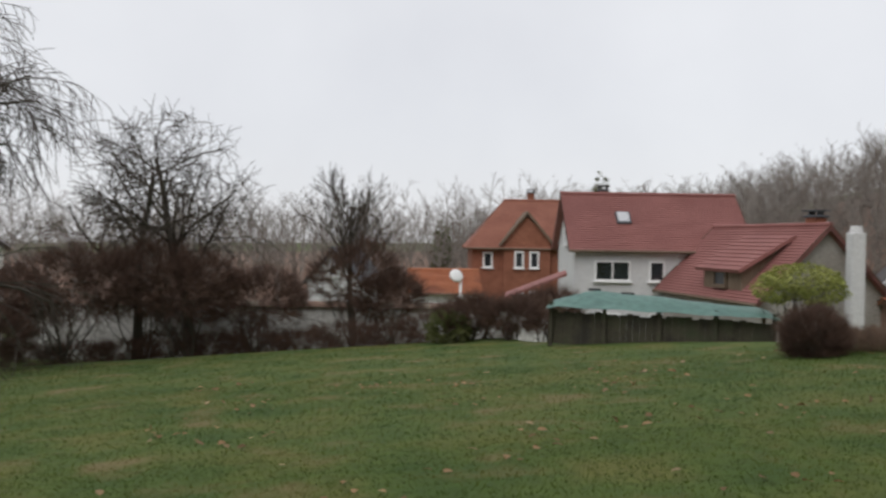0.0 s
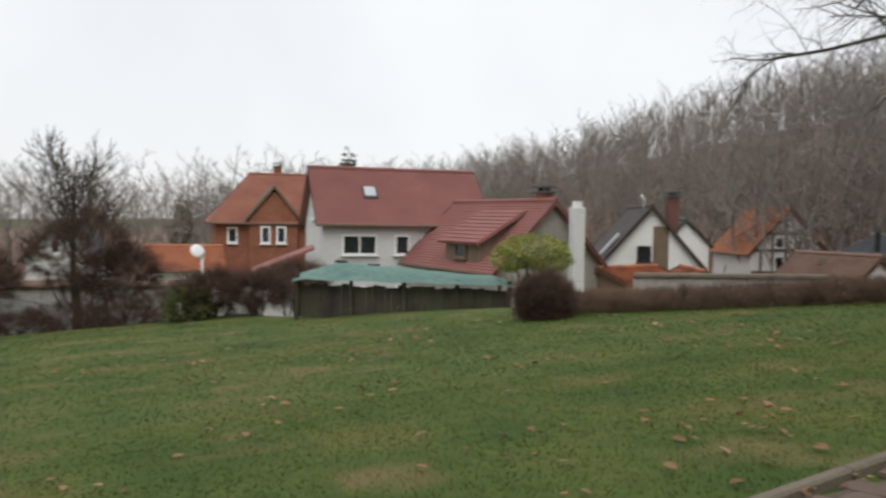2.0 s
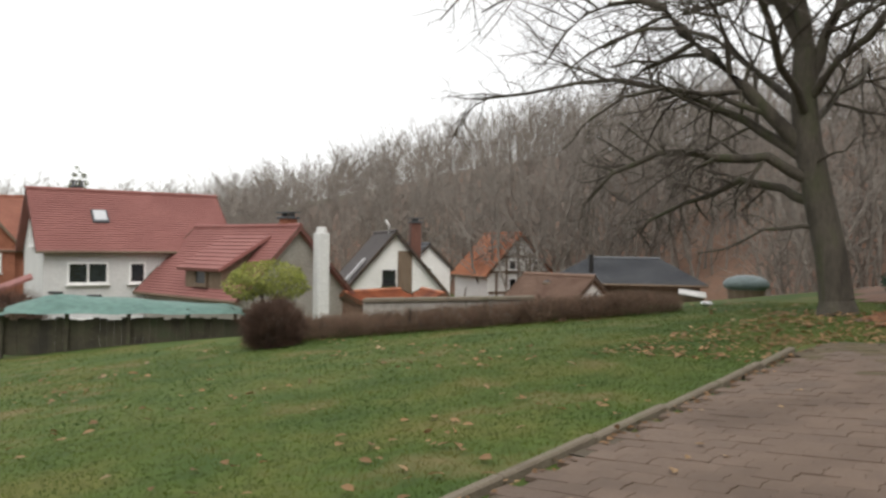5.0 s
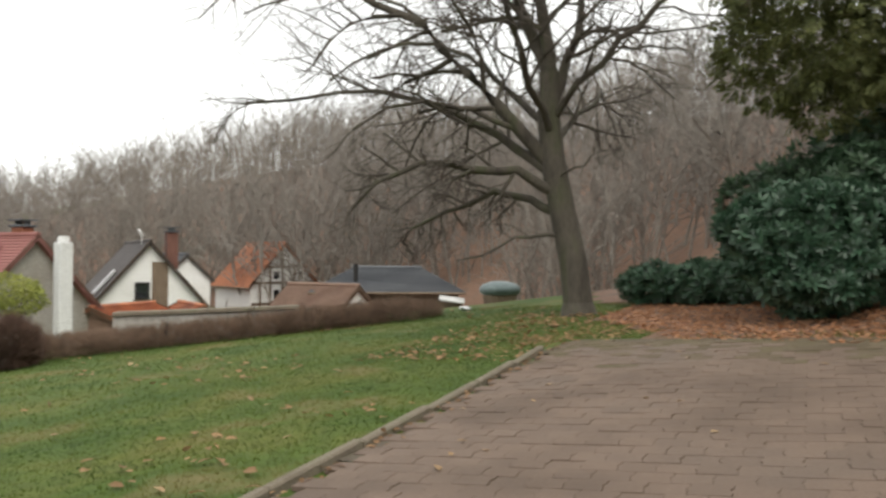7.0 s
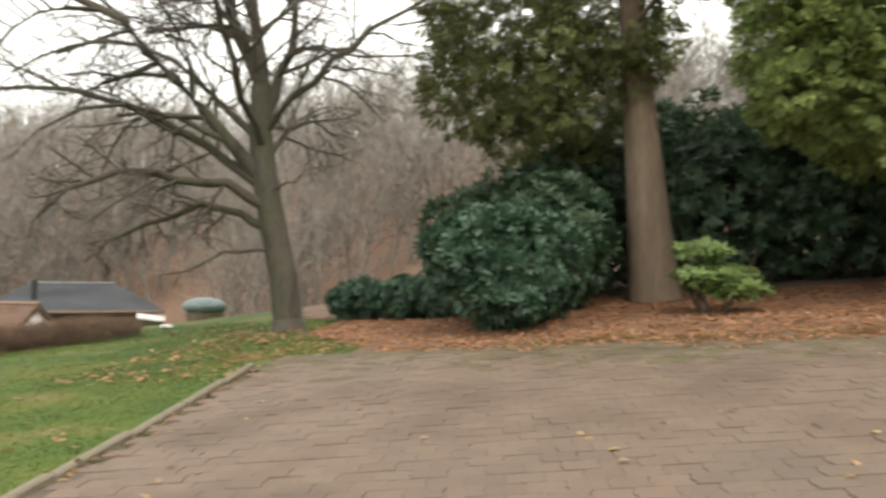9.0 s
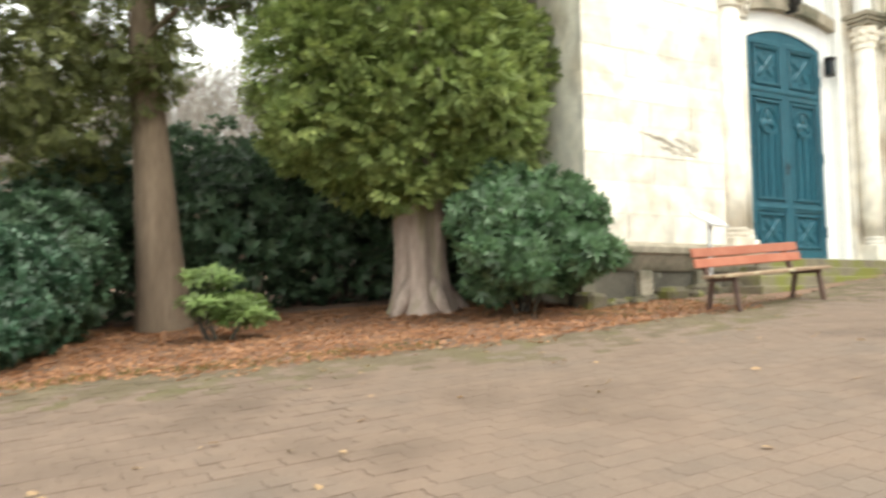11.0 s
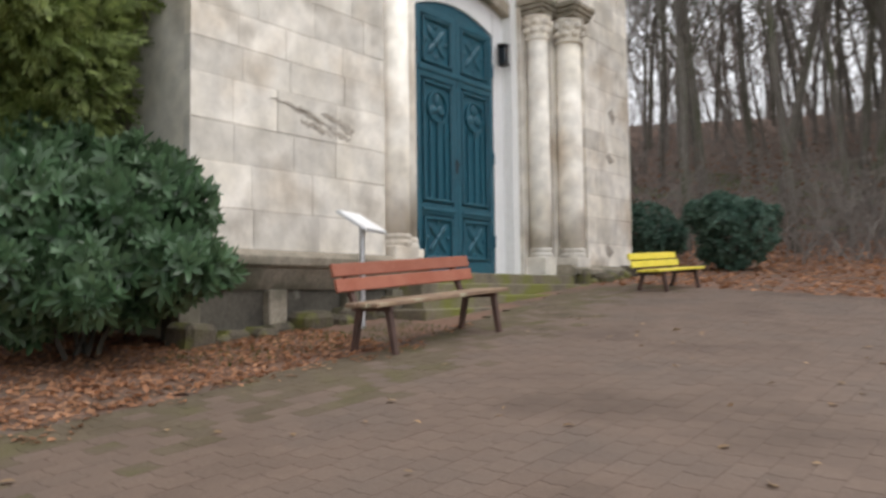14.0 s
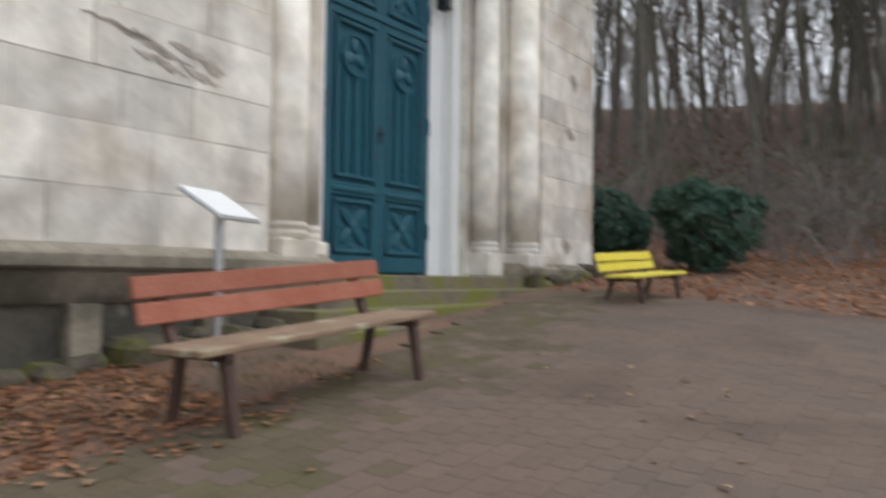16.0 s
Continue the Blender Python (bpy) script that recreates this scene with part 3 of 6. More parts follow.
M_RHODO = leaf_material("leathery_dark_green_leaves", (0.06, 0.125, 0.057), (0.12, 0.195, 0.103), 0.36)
# darker copy of the rhododendron leaf: shade under the conifers is in its colour
M_SHADE_LEAF = leaf_material("shade_darkened_green_leaves", (0.042, 0.085, 0.045), (0.085, 0.135, 0.078), 0.45)
M_BLUE_BUSH = leaf_material("bluish_green_leaves", (0.055, 0.12, 0.085), (0.1, 0.175, 0.125), 0.5)
M_LAUREL = leaf_material("glossy_blue_green_leaves", (0.03, 0.072, 0.04), (0.062, 0.115, 0.07), 0.38)
M_THUJA = leaf_material("dark_olive_scale_foliage", (0.08, 0.095, 0.03), (0.14, 0.15, 0.05), 0.7)
M_YEW = leaf_material("yellow_green_conifer_foliage", (0.125, 0.18, 0.048), (0.28, 0.33, 0.11), 0.7, 2.6)
M_LIGHT = leaf_material("pale_green_leaves", (0.11, 0.18, 0.05), (0.2, 0.27, 0.09), 0.55)
M_WILLOW = leaf_material("yellow_green_willow_leaves", (0.24, 0.27, 0.06), (0.34, 0.35, 0.1), 0.6)
M_HEDGE = leaf_material("brown_beech_hedge_leaves", (0.18, 0.12, 0.085), (0.27, 0.185, 0.135), 0.8)
M_SHRUB = leaf_material("dark_brown_shrub_twigs", (0.09, 0.056, 0.043), (0.14, 0.084, 0.062), 0.9)
M_RUST = leaf_material("rust_brown_shrub_leaves", (0.13, 0.06, 0.03), (0.19, 0.09, 0.045), 0.9)
M_DRY = leaf_material("fallen_brown_leaves", (0.32, 0.145, 0.07), (0.46, 0.25, 0.14), 0.75)
M_DRY2 = leaf_material("pale_fallen_leaves", (0.3, 0.19, 0.1), (0.42, 0.3, 0.18), 0.75)
M_GRASS = leaf_material("short_lawn_grass", (0.025, 0.064, 0.0025), (0.115, 0.134, 0.011), 0.6, 1.1, 0.06, ((0.145, 0.12, 0.033), 1.1, 0.54, 0.7))


def tubes(paths):
    """Vertices and faces of tapering tubes. Each path: points, first radius, last radius, sides."""
    verts, faces = [], []
    for pts, r0, r1, sides in paths:
        n, start = len(pts), len(verts)
        for i, p in enumerate(pts):
            d = (pts[min(i + 1, n - 1)] - pts[max(i - 1, 0)]).normalized()
            u = d.orthogonal().normalized()
            v = d.cross(u)
            r = r0 + (r1 - r0) * i / (n - 1)
            for k in range(sides):
                a = 2 * math.pi * k / sides
                verts.append(p + u * (r * math.cos(a)) + v * (r * math.sin(a)))
        for i in range(n - 1):
            for k in range(sides):
                a, b = start + i * sides + k, start + i * sides + (k + 1) % sides
                faces.append((a, b, b + sides, a + sides))
    return verts, faces


def rand_dir(rng):
    return Vector((rng.gauss(0, 1), rng.gauss(0, 1), rng.gauss(0, 1))).normalized()


def along(pts, u):
    f = u * (len(pts) - 1)
    i = min(int(f), len(pts) - 2)
    return pts[i].lerp(pts[i + 1], f - i), (pts[i + 1] - pts[i]).normalized()


def grow(out, p, d, length, r, level, kids, rng, up=0.1, wob=0.25, spread=0.9, droop=0.0):
    n = 5 if level == 0 else (4 if level == 1 else 3)
    pts = [p.copy()]
    for i in range(n):
        d = (d + rand_dir(rng) * wob + Vector((0, 0, up - droop * level))).normalized()
        p = p + d * (length / n)
        pts.append(p.copy())
    last = level >= len(kids)
    out.append((pts, r, r * (0.25 if last else 0.45), 3 if last or r < 0.012 else (4 if r < 0.03 else (6 if r < 0.1 else 9))))
    branch(out, pts, length, r, level, kids, rng, up, wob, spread, droop)


def branch(out, pts, length, r, level, kids, rng, up=0.1, wob=0.25, spread=0.9, droop=0.0, low=0.25):
    if level >= len(kids):
        return
    for k in range(kids[level]):
        u = low + (1 - low) * (k + rng.random()) / kids[level]
        q, dd = along(pts, min(u, 0.999))
        side = (rand_dir(rng) - dd * 0.0).cross(dd).normalized()
        nd = (dd * rng.uniform(0.45, 0.9) + side * spread * rng.uniform(0.7, 1.1)).normalized()
        grow(out, q, nd, length * rng.uniform(0.4, 0.68) * (1.25 - 0.5 * u), max(0.0035, r * (1 - 0.55 * u) * rng.uniform(0.45, 0.62)), level + 1, kids, rng, up, wob, spread, droop)


def sprig(template, pos, out_dir, size, rng_np, roll=0.6, flat=0.0):
    """Copies of a small piece of foliage: template (k, 3) with its length along y, at pos (n, 3), pointing along out_dir."""
    n = len(pos)
    d = out_dir + rng_np.normal(0, roll, (n, 3))
    d /= np.linalg.norm(d, axis=1, keepdims=True)
    ref = np.where(np.abs(d[:, 2:3]) > 0.95, np.array([[1.0, 0, 0]]), np.array([[0, 0, 1.0]]))
    x = np.cross(d, ref)
    x /= np.linalg.norm(x, axis=1, keepdims=True)
    z = np.cross(x, d)
    a = rng_np.normal(0, 0.9 * (1 - flat), (n, 1))
    x, z = x * np.cos(a) + z * np.sin(a), z * np.cos(a) - x * np.sin(a)
    s = (size * rng_np.uniform(0.7, 1.25, n))[:, None, None]
    t = template[None, :, :]
    return pos[:, None, :] + s * (t[:, :, 0:1] * x[:, None, :] + t[:, :, 1:2] * d[:, None, :] + t[:, :, 2:3] * z[:, None, :])


def mesh_np(name, verts, faces, mat):
    me = bpy.data.meshes.new(name)
    verts = np.asarray(verts, dtype=np.float32).reshape(-1, 3)
    faces = np.asarray(faces, dtype=np.int32)
    me.vertices.add(len(verts))
    me.vertices.foreach_set("co", verts.ravel())
    me.loops.add(faces.size)
    me.loops.foreach_set("vertex_index", faces.ravel())
    me.polygons.add(len(faces))
    me.polygons.foreach_set("loop_start", np.arange(len(faces), dtype=np.int32) * faces.shape[1])
    me.update(calc_edges=True)
    me.materials.append(mat)
    return me


def copies(template_faces, k, n):
    f = np.array(template_faces)
    return (f[None] + (np.arange(n) * k)[:, None, None]).reshape(-1, f.shape[1])


LEAF = np.array([(0, 0, 0), (-0.16, 0.35, 0.05), (-0.13, 0.75, 0.02), (0, 1.0, -0.06), (0.13, 0.75, 0.02), (0.16, 0.35, 0.05), (0, 0.5, 0)])
LEAF_F = [(0, 6, 1), (1, 6, 2), (2, 6, 3), (3, 6, 4), (4, 6, 5), (5, 6, 0)]
BROAD = LEAF * np.array([2.0, 1, 1.5])


def whorl(count, opening, rng_np, leaf=LEAF):
    """A rosette of leaves round a shoot tip."""
    vs, fs = [], []
    for k in range(count):
        a = 2 * math.pi * k / count + rng_np.uniform(-0.3, 0.3)
        o = opening + rng_np.uniform(-0.25, 0.2)
        ax = np.array([math.cos(a) * math.sin(o), math.cos(o), math.sin(a) * math.sin(o)])
        side = np.array([-math.sin(a), 0, math.cos(a)])
        up = np.cross(side, ax)
        vs.append(leaf[:, 0:1] * side + leaf[:, 1:2] * ax + leaf[:, 2:3] * up)
        fs += [tuple(i + k * len(leaf) for i in f) for f in LEAF_F]
    return np.concatenate(vs), fs


def fan(count, rng_np):
    """A flat fern-like spray of narrow scale leaves, length 1 along y."""
    vs, fs = [], []
    for k in range(count):
        side = -1 if k % 2 else 1
        y = 0.12 + 0.8 * k / count
        a = side * rng_np.uniform(0.5, 0.8)
        l = 0.55 * (1.1 - 0.7 * k / count)
        tip = np.array([math.sin(a) * l, y + math.cos(a) * l, -0.12 * l])
        w = np.array([0.06, -0.03 * side, 0])
        b = np.array([0, y, 0])
        vs += [b - w * 0.5, (b + tip) / 2 + w, tip, (b + tip) / 2 - w + np.array([0, 0, 0.03])]
        fs += [(4 * k, 4 * k + 1, 4 * k + 2), (4 * k, 4 * k + 2, 4 * k + 3)]
    return np.array(vs), fs


def blob_points(n, lobes, rng_np, shell=0.75, floor=None):
    """Points and outward directions on the uneven surface of several overlapping lobes (x, y, z, rx, ry, rz)."""
    lobes = np.array(lobes, dtype=float)
    area = lobes[:, 3] * lobes[:, 4] + lobes[:, 3] * lobes[:, 5] + lobes[:, 4] * lobes[:, 5]
    which = rng_np.choice(len(lobes), n * 2, p=area / area.sum())
    d = rng_np.normal(size=(n * 2, 3))
    d /= np.linalg.norm(d, axis=1, keepdims=True)
    rad = np.where(rng_np.random(n * 2) < shell, rng_np.uniform(0.88, 1.08, n * 2), rng_np.uniform(0.5, 0.88, n * 2))
    c, r = lobes[which, :3], lobes[which, 3:]
    wave = 1 + 0.10 * np.sin(d[:, 0] * 7 + which * 2.1) * np.cos(d[:, 2] * 6 + which)
    p = c + d * r * (rad * wave)[:, None]
    keep = np.ones(len(p), bool)
    for i, l in enumerate(lobes):
        inside = (((p - l[:3]) / l[3:]) ** 2).sum(1) < 0.45
        keep &= ~(inside & (which != i))
    if floor is not None:
        keep &= p[:, 2] > floor
    p, d = p[keep][:n], d[keep][:n]
    return p, d


def tufted(lobes, count, size, seed, droop=0.2):
    """The same lobes with many small drooping tufts standing out of them, for an uneven outline."""
    r = random.Random(seed)
    out = list(lobes)
    for k in range(count):
        x, y, z, a, b, c = lobes[k % len(lobes)]
        d = rand_dir(r)
        s = size * r.uniform(0.6, 1.3)
        out.append((x + d.x * a * 0.97, y + d.y * b * 0.97, max(size * 0.6, z + d.z * c * 0.95 - droop * s), s, s, s * 0.62))
    return out


def foliage(name, n, lobes, mat, template, size, seed, parent, lean=(0, 0, 0.3), roll=0.45, shell=0.75, floor=None, flat=0.0, label=""):
    rng_np = np.random.default_rng(seed)
    p, d = blob_points(n, lobes, rng_np, shell, floor)
    v, f = template
    verts = sprig(v, p, d + np.array(lean), size, rng_np, roll, flat)
    ob = new(name, mesh_np(name, verts, copies(f, len(v), len(p)), mat))
    ob.parent = parent
    return tagged(ob, label)


rn = np.random.default_rng(4)
WHORL, WHORL_OPEN, FAN, LEAF1 = whorl(7, 1.05, rn), whorl(6, 1.3, rn), fan(8, rn), (BROAD, LEAF_F)


def bush(name, x, y, lobes, mat, template, n, size, seed, label, category, stems=6, lean=(0, 0, 0.3), roll=0.45, height=1.0, group="", sink=0.0, stem_mat=None):
    z = land(x, y) - sink
    b = thing(name, pose(x, y, z), label, category, group)
    foliage("foliage", n, lobes, mat, template, size, seed, b, lean, roll, floor=0.03)
    rng = random.Random(seed)
    paths = []
    for k in range(stems):
        a = rng.uniform(0, 6.28)
        w = max(l[3] for l in lobes) * 0.6
        grow(paths, Vector((rng.uniform(-0.15, 0.15), rng.uniform(-0.15, 0.15), -0.08)), Vector((math.cos(a) * w, math.sin(a) * w, height)).normalized(), height * 0.95, 0.03, 0, (4, 3), rng)
    v, f = tubes(paths)
    ob = tagged(new("branchwork", mesh_of("branchwork", v, f, stem_mat or M_BARK, True)), kind="stuff")
    ob.parent = b
    return b


# the great bare tree at the end of the lawn; local x runs along the eye's right, y away
OAK = pose(11.35, 5.55, land(11.35, 5.55) - 0.05, 0, 0, -64)
oak = thing("bare_oak", OAK, "large bare leaning deciduous tree with wide drooping limbs", "tree")
rng = random.Random(21)
trunk = [Vector(p) for p in ((0.03, 0, -0.1), (0.0, 0, 0.25), (-0.08, 0, 0.9), (-0.25, 0.02, 1.7), (-0.4, 0, 2.5), (-0.47, 0.05, 3.2), (-0.45, 0.1, 3.9))]
wood = [(trunk[:2], 0.34, 0.235, 14), (trunk[1:], 0.235, 0.17, 14)]
limbs = [([(-0.40, 0, 2.35), (-0.9, -0.1, 2.95), (-1.65, -0.25, 3.8), (-2.5, -0.4, 4.6), (-3.8, -0.6, 5.3), (-5.6, -0.7, 5.9)], 0.125),
         ([(-0.42, 0, 2.3), (-0.95, 0.1, 2.75), (-1.5, 0.2, 3.1), (-2.6, 0.5, 3.55), (-4.1, 0.7, 3.9), (-6.0, 0.9, 3.7)], 0.09),
         ([(-0.32, 0, 1.95), (-0.9, -0.2, 2.28), (-1.6, -0.5, 2.36), (-2.4, -0.7, 2.3), (-3.0, -0.8, 2.05), (-3.5, -0.9, 1.6)], 0.092),
         ([(-0.28, 0, 1.65), (-0.8, 0.2, 1.9), (-1.4, 0.4, 1.98), (-2.0, 0.6, 1.85), (-2.6, 0.8, 1.55), (-3.0, 0.9, 1.2)], 0.078),
         ([(-0.2, 0, 1.3), (-0.7, -0.1, 1.3), (-1.2, -0.15, 1.18), (-1.9, -0.2, 0.9)], 0.039),
         ([(-0.45, 0.1, 3.8), (-0.7, 0.15, 4.5), (-1.05, 0.1, 5.4), (-1.3, 0.0, 6.6), (-1.5, 0, 8.2)], 0.13),
         ([(-0.45, 0.1, 3.8), (-0.5, -0.1, 4.6), (-0.62, -0.2, 5.6), (-0.7, -0.3, 7.0), (-0.6, -0.3, 8.8)], 0.12),
         ([(-0.44, 0.05, 3.4), (-0.15, 0.2, 4.1), (0.05, 0.3, 5.0), (0.2, 0.3, 6.2), (0.5, 0.5, 7.8)], 0.1),
         ([(-0.42, 0.05, 3.1), (0.0, -0.3, 3.6), (0.6, -0.6, 4.15), (1.2, -0.8, 4.6), (2.1, -1.0, 5.3), (3.0, -1.2, 5.6)], 0.07),
         ([(-0.4, 0, 2.7), (-0.1, 0.9, 3.2), (0.2, 2.0, 3.7), (0.5, 3.2, 4.2), (0.6, 4.2, 4.3)], 0.07),
         ([(-0.42, 0, 2.9), (-0.7, -0.9, 3.5), (-1.0, -1.9, 4.3), (-1.4, -2.9, 5.2), (-1.8, -3.6, 5.9)], 0.07),
         ([(-0.35, 0, 2.1), (-0.1, -0.4, 2.35), (0.2, -0.8, 2.4), (0.5, -1.1, 2.5)], 0.02),
         ([(-0.42, 0.1, 3.0), (-1.0, 0.9, 3.7), (-1.9, 1.8, 4.6), (-2.9, 2.6, 5.4), (-3.8, 3.2, 6.0)], 0.075)]
oak_main = len(wood)
for pts, r in limbs:
    pts = [Vector(p) for p in pts]
    fine = []
    for i in range(len(pts) - 1):
        for u in (0, 0.5):
            fine.append(pts[i].lerp(pts[i + 1], u) + rand_dir(rng) * min(0.09, 0.03 * (i + 1)))
    fine.append(pts[-1])
    wood.append((fine, r, r * 0.22, 8))
    length = sum((b - a).length for a, b in zip(pts[:-1], pts[1:]))
    thin = r < 0.04
    branch(wood, fine, length * (0.6 if thin else (0.4 if pts[-1].z < 2 else 0.57)), r * 0.8, 0, (7, 5) if thin else (15, 8, 5), rng, 0.0, 0.34, 0.95, 0.04, 0.2)
for name, sel in (("trunk", wood[:oak_main]), ("branchwork", [w for w in wood[oak_main:] if w[1] >= 0.02]), ("twig_spray", [w for w in wood[oak_main:] if w[1] < 0.02])):
    v, f = tubes(sel)
    ob = new(name, mesh_of(name, v, f, M_TWIG if name == "twig_spray" else M_BARK, True))
    ob.parent = oak
    if name != "trunk":
        tagged(ob, kind="stuff")

# evergreens beside the drive
# conifer with a bare stringy trunk and hanging dark foliage
cedar = thing("arborvitae", pose(13.05, 0.0, land(13.05, 0) - 0.05), "tall arborvitae with stringy brown trunk and dark hanging foliage", "tree")
paths = [([Vector((0, -0.06, -0.1)), Vector((0.0, -0.02, 0.5)), Vector((-0.02, 0.06, 1.4)), Vector((0, 0.17, 2.8)), Vector((0.05, 0.3, 4.4)), Vector((0, 0.5, 9)), Vector((0, 0.5, 15))], 0.46, 0.1, 14)]
rng = random.Random(9)
for k in range(26):
    z = rng.uniform(3.8, 12)
    a = rng.uniform(0, 6.28)
    grow(paths, Vector((0, 0.07 * z, z)), Vector((math.cos(a), math.sin(a), 0.25)), rng.uniform(1.2, 2.4), 0.05, 0, (3, 2), rng)
v, f = tubes(paths)
ob = new("trunk", mesh_of("trunk", v, f, M_CEDAR, True))
ob.parent = cedar
foliage("foliage", 14000, tufted([(-0.4, 2.2, 4.2, 1.4, 1.1, 1.4), (-0.4, 2.75, 3.6, 0.9, 0.9, 0.8), (1.2, 1.4, 5.4, 1.2, 1.4, 1.6), (-0.3, 0.3, 10.0, 2.4, 2.6, 2.0), (-0.1, 0.5, 13.0, 1.8, 2.0, 2.2),
                          (0.0, 2.6, 5.4, 1.4, 1.2, 1.2), (0.3, 0.0, 7.6, 2.0, 2.0, 1.8), (1.6, 1.3, 4.2, 1.1, 1.0, 1.3), (-0.2, -1.2, 6.6, 1.3, 1.5, 1.2), (-0.55, 0.5, 4.9, 0.8, 0.9, 1.1)], 70, 0.4, 6, 0.5),
        M_THUJA, FAN, 0.29, 31, cedar, (0, 0, -0.35), 0.5, label="dark olive scale foliage")

# yew-like conifer with a thick fluted trunk
yew = thing("conifer", pose(12.3, -3.95, land(12.3, -3.95) - 0.05), "broad conifer with pale fluted trunk and yellow-green foliage", "tree")
bm = bmesh.new()
rows = []
for z, r in ((-0.1, 0.62), (0.12, 0.5), (0.4, 0.42), (0.9, 0.385), (1.5, 0.4), (2.1, 0.33), (3.0, 0.16), (6.5, 0.1), (12.0, 0.04)):
    rows.append([bm.verts.new((r * (1 + 0.13 * math.sin(5 * a + z) + 0.06 * math.sin(11 * a)) * math.cos(a), r * (1 + 0.13 * math.sin(5 * a + z) + 0.06 * math.sin(11 * a)) * math.sin(a), z)) for a in (2 * math.pi * k / 36 for k in range(36))])
for a, b in zip(rows[:-1], rows[1:]):
    for k in range(36):
        bm.faces.new((a[k], a[(k + 1) % 36], b[(k + 1) % 36], b[k]))
part("trunk", bm, M_YEW_BARK, yew, smooth=True)
bm = bmesh.new()
for a, l in ((200, 0.75), (265, 0.9), (120, 0.7), (20, 0.6)):
    u = Vector((math.cos(radians(a)), math.sin(radians(a)), 0))
    rod(bm, u * 0.25 + Vector((0, 0, 0.5)), u * l + Vector((0, 0, -0.08)), 0.17, 0.07, 10)
part("root", bm, M_YEW_BARK, yew, smooth=True)
foliage("foliage", 30000, tufted([(-0.2, 0.6, 3.2, 1.5, 1.6, 1.3), (-0.5, -0.65, 3.25, 1.3, 1.05, 1.3), (0, 0.2, 4.4, 1.9, 1.75, 1.6), (-0.6, 1.7, 3.6, 1.0, 1.0, 1.1), (-0.3, -1.05, 4.2, 0.9, 0.65, 1.2),
                          (0, 0.2, 6.2, 1.9, 1.9, 1.8), (-0.8, 0.3, 2.5, 0.8, 0.9, 0.6), (0, 0, 8, 1.9, 1.9, 1.6), (0, 0, 10.5, 1.7, 1.7, 2.0), (-0.9, 0.1, 3.6, 1.1, 1.2, 1.2)], 80, 0.36, 5, 0.5),
        M_YEW, FAN, 0.25, 32, yew, (-0.1, 0, -0.3), 0.5, label="yellow-green drooping foliage")

# rhododendrons and laurels
bush("rhododendron", 10.4, 1.95, tufted([(0, 0, 0.85, 0.85, 0.8, 0.7), (-0.2, 0.35, 0.95, 0.6, 0.6, 0.58), (0.45, -0.3, 0.9, 0.7, 0.7, 0.7), (-0.3, 0.0, 0.55, 0.6, 0.65, 0.45)], 20, 0.22, 7, 0.1),
     M_LAUREL, WHORL, 3600, 0.135, 41, "large dark green rhododendron with leathery leaves beside the drive", "bush", height=1.2)
bush("rhododendron", 12.2, 1.55, [(0, 0, 1.1, 0.9, 0.85, 1.0), (0.2, -0.1, 1.35, 0.75, 0.65, 0.7)], M_SHADE_LEAF, WHORL, 1100, 0.17, 42, "rhododendron by the conifer, its leaves coloured darker for shade", "bush", height=1.4)
bush("rhododendron", 10.75, -5.0, tufted([(0, 0, 1.1, 0.85, 0.8, 0.65), (-0.4, -0.45, 1.3, 0.6, 0.55, 0.55), (0.3, 0.2, 1.75, 0.55, 0.6, 0.45), (-0.75, -0.5, 0.85, 0.5, 0.45, 0.32), (-0.2, 0.55, 1.25, 0.6, 0.5, 0.5), (-0.5, 0.2, 0.75, 0.6, 0.6, 0.35), (-0.1, -0.5, 1.75, 0.4, 0.4, 0.35)], 26, 0.28, 8, 0.5),
     M_RHODO, WHORL, 2700, 0.18, 43, "large rhododendron with drooping leaves beside the chapel", "bush", height=1.3, lean=(-0.15, 0, -0.15))
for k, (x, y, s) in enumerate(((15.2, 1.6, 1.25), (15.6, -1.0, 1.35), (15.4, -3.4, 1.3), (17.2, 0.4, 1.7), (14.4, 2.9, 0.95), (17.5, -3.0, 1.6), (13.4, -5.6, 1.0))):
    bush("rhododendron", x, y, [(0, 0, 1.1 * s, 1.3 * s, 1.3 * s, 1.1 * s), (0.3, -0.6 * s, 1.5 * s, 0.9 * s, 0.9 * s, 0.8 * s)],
         M_SHADE_LEAF, WHORL, 1000, 0.21, 50 + k, "green rhododendron under the trees, shade put into its leaf colour", "bush", group="shaded rhododendrons", height=1.4)
for k, (x, y) in enumerate(((12.6, 4.75), (12.35, 3.95), (12.15, 3.2))):
    bush("laurel_bush", x, y, [(0, 0, 0.32, 0.5, 0.55, 0.31)], M_LAUREL, WHORL, 420, 0.12, 60 + k, "low dark green laurel bush on leaf litter", "bush", group="low laurels", height=0.6)
bush("laurel_bush", 11.5, -18.9, tufted([(0, 0, 0.85, 0.8, 0.82, 0.72), (0.2, 0.3, 1.15, 0.55, 0.55, 0.5)], 14, 0.26, 9), M_BLUE_BUSH, WHORL, 2200, 0.1, 70, "round dark green bush at the wood's edge", "bush", group="bushes by the wood", height=1.1)
bush("laurel_bush", 14.3, -19.6, tufted([(0, 0, 0.85, 0.75, 0.8, 0.7)], 9, 0.26, 10), M_BLUE_BUSH, WHORL, 1500, 0.1, 71, "round dark green bush behind the chapel's corner", "bush", group="bushes by the wood", height=1.0)
